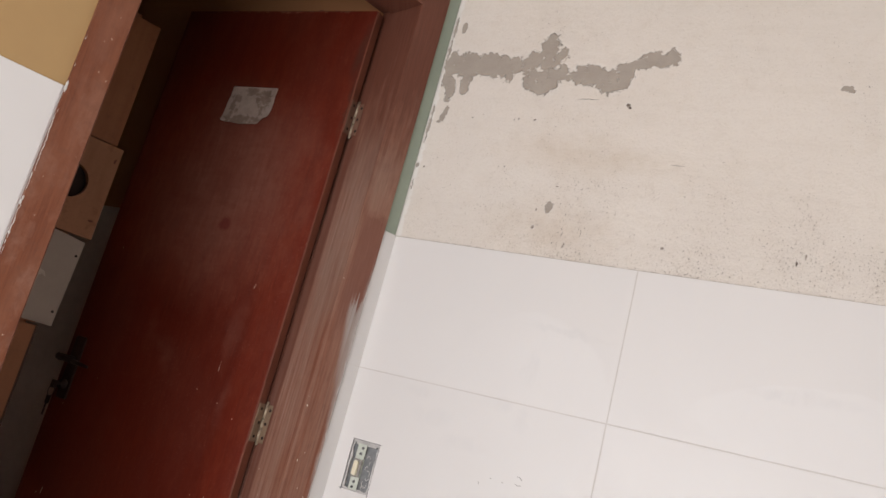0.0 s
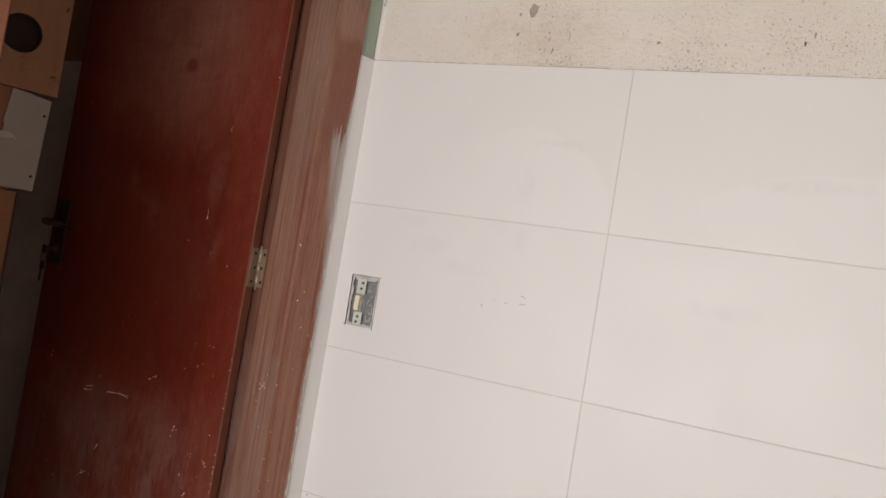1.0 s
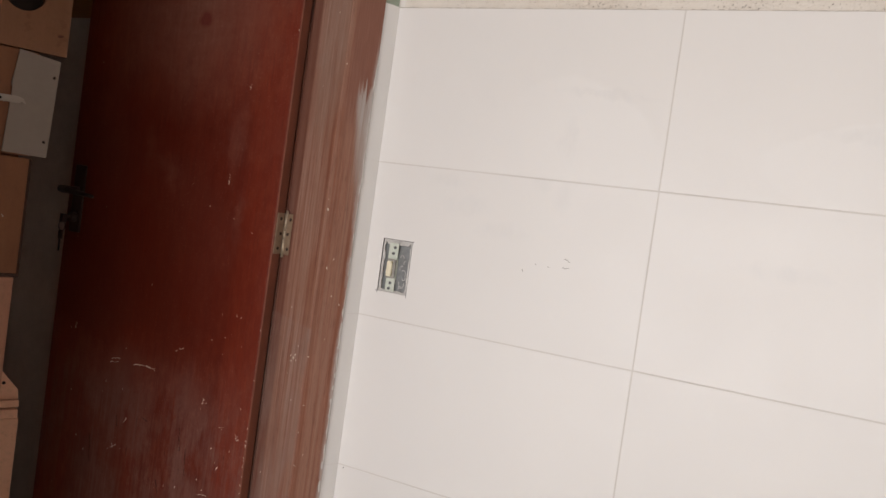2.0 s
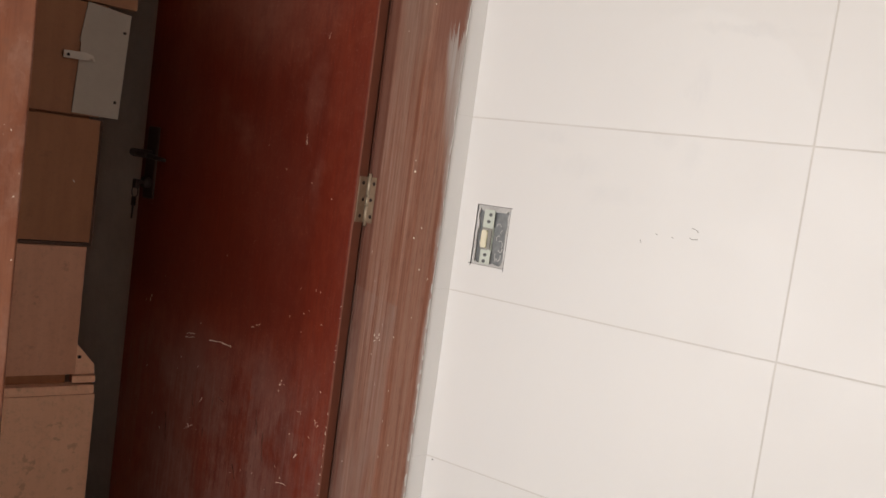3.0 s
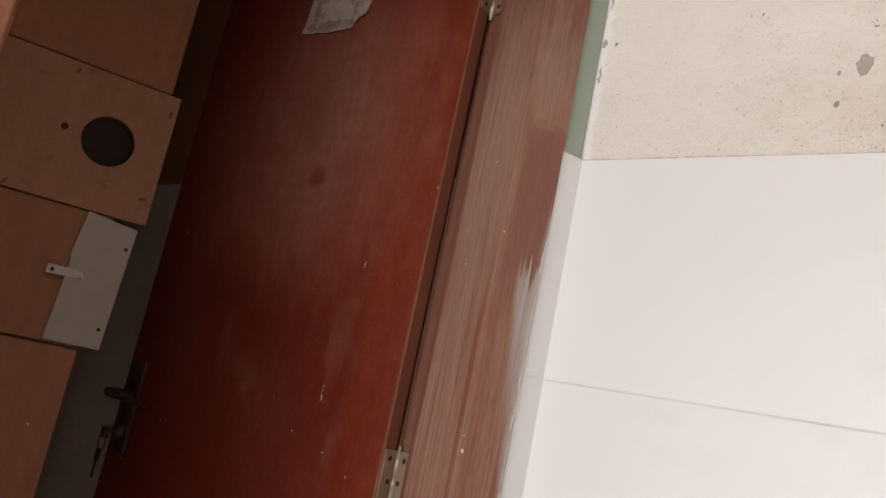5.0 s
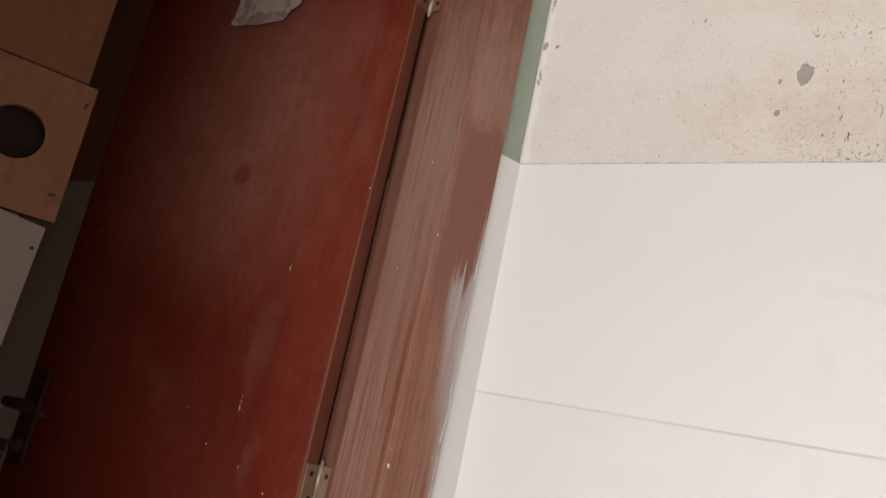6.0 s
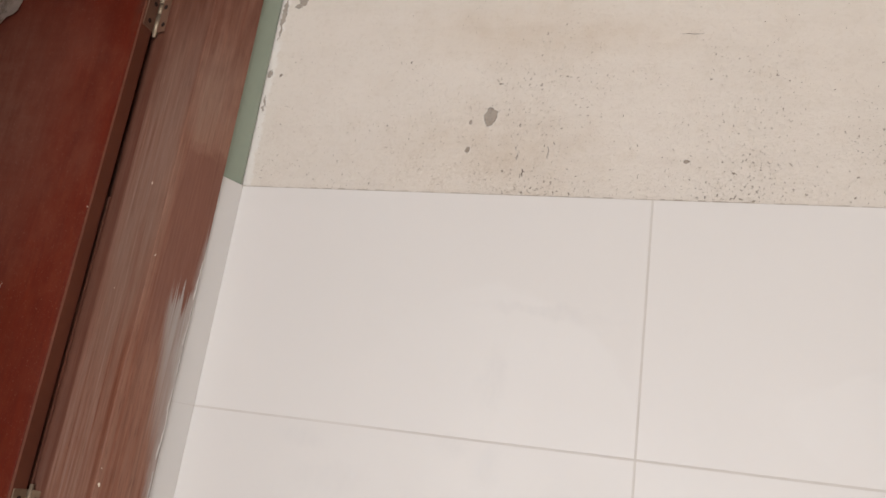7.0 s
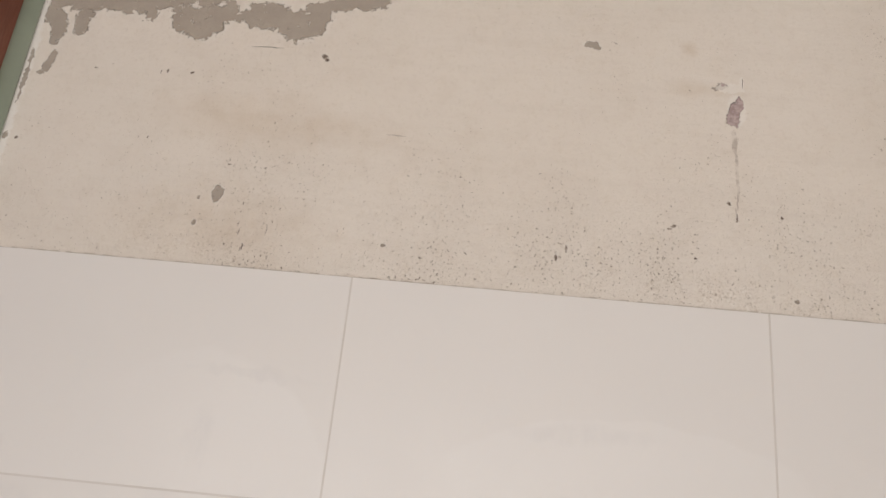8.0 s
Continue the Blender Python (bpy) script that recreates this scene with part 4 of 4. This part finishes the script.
def torn_paper(x0, x1, z0, z1, y):
    bm = bmesh.new()
    n, k = 26, 14
    grid = []
    for j in range(k + 1):
        row = []
        for i in range(n + 1):
            u, w = i / n, j / k
            torn = float(np.interp(u, (0.0, 0.06, 0.37, 0.62, 0.80, 0.86, 0.885, 0.97, 1.0), (0.007, 0.004, -0.001, 0.0, 0.002, 0.010, 0.019, 0.023, 0.030)))
            low = z0 + torn + 0.0022 * noise.noise((u * 13, 3, 0)) + 0.0014 * noise.noise((u * 37, 8, 0))
            x = x0 + (x1 - x0) * u - 0.008 * (1 - w) * (1 - u)
            row.append(bm.verts.new((x + 0.002 * noise.noise((w * 5, u, 2)), y - 0.0014 - 0.0012 * noise.noise((u * 7, w * 6, 5)) - 0.0030 * max(0.0, 0.22 - w) * (1.2 + noise.noise((u * 5, 1, 7))) / 0.22, low + (z1 - low) * w)))
        grid.append(row)
    for j in range(k):
        for i in range(n):
            bm.faces.new((grid[j][i], grid[j][i + 1], grid[j + 1][i + 1], grid[j + 1][i]))
    bmesh.ops.solidify(bm, geom=list(bm.faces), thickness=0.0006)
    return bm


paper = part("paper_notice", torn_paper(-0.55, -0.403, 1.768, 1.875, FACE), PAPER, None, "torn grey remains of a paper notice stuck on the red door", True)
tagged(paper, "", "paper")

# ---- light switch without its cover ----
light_switch = thing("light_switch", "old light switch without cover plate in a rough cut tile opening", "light switch")
a, b, c, d = SWITCH
part("wall_box", boxed(a + 0.0005, b - 0.0005, 0.0085, 0.016, c + 0.0005, d - 0.0005), BOXGREY, light_switch, "dusty grey wall box")


def ragged_rim(x0, x1, z0, z1, y0, y1):
    """A rectangular rim whose inner edge wanders."""
    bm = bmesh.new()
    n = 96
    cx, cz = (x0 + x1) / 2, (z0 + z1) / 2
    rings = []
    for y, extra in ((y0, 0.0), (y1, 0.0012)):
        inner, outer = [], []
        for i in range(n):
            f = i / n * 4
            side, u = int(f), f - int(f)
            x, z = ((x0 + (x1 - x0) * u, z0), (x1, z0 + (z1 - z0) * u), (x1 - (x1 - x0) * u, z1), (x0, z1 - (z1 - z0) * u))[side]
            w = 0.0048 + 0.004 * noise.noise((i * 0.23, 4.0, 0)) + 0.0012 * noise.noise((i * 0.9, 9.0, 0)) - extra + (0.005 if side == 2 else 0.0)
            outer.append(bm.verts.new((x, y, z)))
            inner.append(bm.verts.new((cx + max(-(x1 - x0) / 2 + w, min((x1 - x0) / 2 - w, x - cx)), y, cz + max(-(z1 - z0) / 2 + w, min((z1 - z0) / 2 - w, z - cz)))))
        rings.append((inner, outer))
    for i in range(n):
        j = (i + 1) % n
        for inner, outer in rings:
            bm.faces.new((inner[i], inner[j], outer[j], outer[i]))
        for k in (0, 1):
            bm.faces.new((rings[0][k][i], rings[0][k][j], rings[1][k][j], rings[1][k][i]))
    bmesh.ops.recalc_face_normals(bm, faces=bm.faces)
    return bm


part("mortar_rim", ragged_rim(a + 0.0004, b - 0.0004, c + 0.0004, d - 0.0004, 0.0024, 0.0095), MORTAR, light_switch, "crumbling pale mortar round the box")
for x0, z0, x1, z1 in ((a + 0.0002, c, a - 0.0001, d), (a, d - 0.0002, b + 0.002, d + 0.0001), (b, c - 0.001, b, d), (a - 0.004, c + 0.0006, a + 0.001, c + 0.0002), (a - 0.0004, c - 0.004, a, c + 0.002), (b, c - 0.004, b + 0.0003, c + 0.003), (b - 0.001, d, b + 0.003, d + 0.0003)):
    part("saw_cut", rod(bmesh.new(), (x0, 0.0, z0), (x1, 0.0, z1), 0.00035 if abs(z1 - z0) + x1 - x0 > 0.03 else 0.0005, 6), DARK, light_switch)
strap = part("mounting_strap", box(box(boxed(0.0525, 0.0745, 0.0, 0.0015, 1.040, 1.0725, bevel=0.0006), 0.0545, 0.0755, 0.0, 0.0015, 0.9735, 1.0, 0.0006), 0.0535, 0.073, 0.0025, 0.009, 0.998, 1.042, 0.001), STRAP, light_switch,
             "pale painted metal strap")
part("mechanism", box(box(boxed(0.0665, 0.0725, -0.0012, 0.003, 1.001, 1.0385, bevel=0.0006), 0.0528, 0.0668, -0.0006, 0.003, 1.0352, 1.0395, 0.0005), 0.0528, 0.0668, -0.0006, 0.003, 0.9995, 1.0032, 0.0005), SURROUND, light_switch, "worn grey surround of the rocker")
part("rocker", prism([(0.0535, 1.0035), (0.0535, 1.035), (0.0650, 1.035), (0.0650, 1.0035)], -0.004, 0.004, 0.0012), CREAM, light_switch, "cream plastic rocker")
for x, z in ((0.064, 1.051), (0.0665, 1.0635), (0.065, 0.9905), (0.0635, 0.979)):
    part("screw", rod(bmesh.new(), (x, -0.0010, z), (x, 0.001, z), 0.0034, 14), BOXGREY, strap)
    part("screw_slot", boxed(x - 0.0026, x + 0.0026, -0.0013, -0.0008, z - 0.0006, z + 0.0006), DARK, strap)
for cx, cz, w, turn, arc in ((0.0865, 0.991, 0.006, 150, 230), (0.0885, 1.012, 0.005, -40, 170), (0.0835, 1.022, 0.004, 60, 150), (0.09, 1.034, 0.003, 80, 140), (0.0815, 1.043, 0.0045, 10, 160), (0.0905, 1.004, 0.0035, 190, 200), (0.0845, 0.9815, 0.003, 20, 210), (0.048, 1.012, 0.0025, 90, 190)):
    pts = [(cx + w * math.cos(radians(turn + arc * i / 9)), 0.0082, cz + 1.5 * w * math.sin(radians(turn + arc * i / 9))) for i in range(10)]
    part("wire", rods(pts, 0.0008, 6), MORTAR, light_switch, "thin pale curled wire end")

# ---- adhesive marks on the tile ----
for line in (((0.3465, 1.0625), (0.3475, 1.0605), (0.3490, 1.0575)), ((0.3705, 1.0760), (0.3735, 1.0745)), ((0.3960, 1.0740), (0.4000, 1.0732)),
             ((0.4262, 1.0925), (0.4310, 1.0918), (0.4352, 1.0895), (0.4372, 1.0872)), ((0.4250, 1.0770), (0.4300, 1.0752), (0.4375, 1.0768))):
    ob = part("adhesive_mark", rods([(x, -0.0002, z) for x, z in line], 0.0007, 6), MARK, None, "small grey curved adhesive mark on a white tile")
    tagged(ob, "", "mark", "marks on the tile")

ob = part("nail_hole", rod(bmesh.new(), (0.0140, 0.001, 0.5900), (0.0140, -0.0004, 0.5900), 0.0014, 10), DARK, None, "tiny dark nail hole in a white tile")
tagged(ob, "", "hole")

# ---- improvised cupboard in the back room ----
FRONT = -0.72
cupboard = thing("wooden_cupboard", "improvised brown plywood cupboard with patched fronts in a dim room", "cupboard", DOORWALL)
part("carcass", boxed(0.49, 1.02, FRONT - 0.42, FRONT - 0.022, 0.0, 2.03, bevel=0.002), PLY, cupboard)
part("upper_front", boxed(0.435, 1.02, FRONT - 0.018, FRONT - 0.004, 1.652, 2.015, bevel=0.004), PLY, cupboard)


def board_with_hole(x0, x1, z0, z1, cx, cz, r, y0, y1):
    """A board with one round hole: a ring of quads from the hole to the rim."""
    bm = bmesh.new()
    turns = sorted([2 * math.pi * i / 48 + 0.01 for i in range(48)] + [math.atan2(z - cz, x - cx) % (2 * math.pi) for x in (x0, x1) for z in (z0, z1)])
    n = len(turns)
    rings = []
    for y in (y0, y1):
        inner, outer = [], []
        for i in range(n):
            t = turns[i]
            ca, sa = math.cos(t), math.sin(t)
            k = min(((x1 - cx) if ca > 0 else (cx - x0)) / max(abs(ca), 1e-6), ((z1 - cz) if sa > 0 else (cz - z0)) / max(abs(sa), 1e-6))
            inner.append(bm.verts.new((cx + r * ca, y, cz + r * sa)))
            outer.append(bm.verts.new((cx + k * ca, y, cz + k * sa)))
        rings.append((inner, outer))
    for i in range(n):
        j = (i + 1) % n
        for inner, outer in rings:
            bm.faces.new((inner[i], inner[j], outer[j], outer[i]))
        for k in (0, 1):
            bm.faces.new((rings[0][k][i], rings[0][k][j], rings[1][k][j], rings[1][k][i]))
    bmesh.ops.recalc_face_normals(bm, faces=bm.faces)
    return bm


vent = part("vent_board", board_with_hole(0.419, 0.90, 1.390, 1.647, 0.523, 1.522, 0.047, FRONT - 0.012, FRONT + 0.006), PLY_PALE, cupboard, "pale board with a round hole")
# near-black plug added behind the hole in place of its shade
part("vent_shade_plug", rod(bmesh.new(), (0.523, FRONT - 0.06, 1.522), (0.523, FRONT - 0.0195, 1.522), 0.052, 24), DARK, vent, "dark plug standing in for the shade behind the hole")
part("screw_hole", rod(bmesh.new(), (0.600, FRONT, 1.524), (0.600, FRONT + 0.0066, 1.524), 0.0065, 12), DARK, vent)
for s, z, turn in ((0.4302, 1.6096, 78), (0.4376, 1.4359, 10), (0.6044, 1.631, 70), (0.6649, 1.398, 60)):
    bm = bmesh.new()
    bmesh.ops.create_icosphere(bm, subdivisions=2, radius=1.0, matrix=Matrix.Translation((s, FRONT + 0.006, z)) @ pose(0, 0, 0, 0, turn, 0) @ Matrix.Diagonal((0.0075, 0.0006, 0.0028, 1)))
    part("nail_mark", bm, LIPPING, vent, "small brown dent")
part("middle_front", boxed(0.475, 1.02, FRONT - 0.016, FRONT - 0.002, 1.146, 1.388, bevel=0.0015), PLY, cupboard)
plate = part("white_plate", prism([(0.437, 1.148), (0.533, 1.150), (0.526, 1.30), (0.529, 1.305), (0.526, 1.33), (0.519, 1.3885), (0.429, 1.377)], FRONT, FRONT + 0.004, 0.0006), WHITEBOARD, cupboard,
             "white laminate offcut screwed over the front")
for s, z in ((0.440, 1.337), (0.447, 1.184)):
    part("screw", rod(bmesh.new(), (s, FRONT + 0.002, z), (s, FRONT + 0.0052, z), 0.0035, 10), DARK, plate)
latch = part("hasp", prism([(0.560, 1.2625), (0.560, 1.2785), (0.516, 1.2800), (0.502, 1.2765), (0.4955, 1.2650), (0.4985, 1.2635), (0.5045, 1.2690), (0.5095, 1.2640)], FRONT + 0.0085, FRONT + 0.0115, 0.0006),
             HASP, cupboard, "small white metal hasp")
part("screw", rod(bmesh.new(), (0.551, FRONT - 0.002, 1.270), (0.551, FRONT + 0.0125, 1.270), 0.0035, 10), DARK, latch)
small = part("strap_hinge", boxed(0.660, 0.674, FRONT - 0.0015, FRONT + 0.001, 1.257, 1.302, bevel=0.0006), WHITEBOARD, cupboard, "small pale metal hinge")
part("hinge_leaf", boxed(0.641, 0.6595, FRONT - 0.0019, FRONT - 0.0004, 1.254, 1.299, bevel=0.0004), SURROUND, small, "dull grey second leaf")
for z in (1.264, 1.291):
    part("screw", rod(bmesh.new(), (0.650, FRONT - 0.003, z), (0.650, FRONT + 0.0004, z), 0.0028, 8), HASP, small)
part("drawer_front", boxed(0.471, 1.02, FRONT - 0.016, FRONT, 0.868, 1.141, bevel=0.002), PLY, cupboard)
# dark strips along the drawer front's side and foot, standing in for shadow
part("edge_shadow", boxed(0.4645, 0.4702, FRONT - 0.018, FRONT - 0.003, 0.866, 1.141, bevel=0.001), EDGE_SHADOW, cupboard, "dark brown strip painted as edge shadow")
part("edge_shadow", boxed(0.4645, 1.02, FRONT - 0.018, FRONT - 0.003, 0.8595, 0.8665, bevel=0.001), EDGE_SHADOW, cupboard, "dark brown strip painted as edge shadow")
part("paint_fleck", rod(bmesh.new(), (0.513, FRONT - 0.0004, 1.000), (0.517, FRONT - 0.0004, 1.005), 0.0014, 6, 0.5), FLECK, cupboard)
part("drawer_front", boxed(0.475, 1.02, FRONT - 0.016, FRONT, 0.566, 0.858, bevel=0.002), PLY_HALF_LIT, cupboard)
ledge = part("ledge", boxed(0.432, 1.02, FRONT - 0.03, FRONT + 0.004, 0.520, 0.541, bevel=0.002), PLY_RAW_LIT, cupboard)
part("corner_bracket", prism([(0.430, 0.562), (0.477, 0.562), (0.477, 0.635), (0.470, 0.630), (0.432, 0.585)], FRONT - 0.03, FRONT - 0.014, 0.001), PLY_RAW_LIT, cupboard, "pale triangular corner bracket")
part("screw", rod(bmesh.new(), (0.466, FRONT - 0.015, 0.603), (0.466, FRONT - 0.012, 0.603), 0.004, 10), DARK, cupboard)
part("shelf_edge", boxed(0.430, 0.48, FRONT - 0.03, FRONT - 0.002, 0.545, 0.5615, bevel=0.0015), PLY_RAW_LIT, cupboard)
part("lower_front", boxed(0.428, 1.02, FRONT - 0.014, FRONT + 0.002, 0.02, 0.519, bevel=0.002), PLY_RAW_LIT, cupboard)

# ---- tiles, piece by piece ----
GAP = 0.0014


def tile_rows(top=TOP):
    while top > 0.02:
        low = max(0.0, top - TILE_H)
        yield top, low
        top = low


shared = {}
for row, (z1, z0) in enumerate(tile_rows()):
    for x0, x1 in zip(COL, COL[1:]):
        x0 = x0 - GAP - 0.002 if x0 == 0.0 else x0
        w, h = round(x1 - x0 - 2 * GAP, 4), round(z1 - z0 - 2 * GAP, 4)
        if row == 1 and x0 < 0.0:
            me = mesh_of("tile", holed(-w / 2, w / 2, -h / 2, h / 2, (a - (x0 + x1) / 2, b - (x0 + x1) / 2, c - (z0 + z1) / 2, d - (z0 + z1) / 2), 0.0, 0.006), CERAMIC)
        else:
            me = shared.get((w, h)) or shared.setdefault((w, h), mesh_of("tile", boxed(-w / 2, w / 2, 0.0, 0.006, -h / 2, h / 2, bevel=0.0004), CERAMIC))
        tile = new("tile", me)
        tile.parent = wall_north
        tile.matrix_basis = pose((x0 + x1) / 2, rng.uniform(-0.0002, 0.0002), (z0 + z1) / 2)

nib_wall, west_wall = bpy.data.objects["wall_nib"], bpy.data.objects["wall_west"]
part("grout_bed", boxed(0.0004, NIB - 0.001, -0.01, -0.0004, 0.0, TOP - 0.001), GROUT, nib_wall)
part("grout_bed", boxed(LJ1 + 0.0005, LJ1 + 1.62, -0.01, -0.0012, 0.0, WEST_TOP - 0.001), GROUT, west_wall)
for owner, top, spans in ((nib_wall, TOP, ((0.0003, NIB - 0.0005),)), (west_wall, WEST_TOP, ((LJ1 + 0.003, LJ1 + 0.42), (LJ1 + 0.4215, LJ1 + 1.02), (LJ1 + 1.0215, LJ1 + 1.62)))):
    g = 0.00025 if owner == nib_wall else GAP * 0.6
    for z1, z0 in tile_rows(top):
        for x0, x1 in spans:
            key = (round(x1 - x0, 4), round(z1 - z0, 4), "west")
            me = shared.get(key) or shared.setdefault(key, mesh_of("tile", boxed(-(x1 - x0) / 2, (x1 - x0) / 2, -0.0038, 0.0, -(z1 - z0) / 2 + g, (z1 - z0) / 2 - g, bevel=0.0002 if owner == nib_wall else 0.0012), CERAMIC))
            tile = new("tile", me)
            tile.parent = owner
            tile.matrix_basis = pose((x0 + x1) / 2, 0.0, (z0 + z1) / 2)
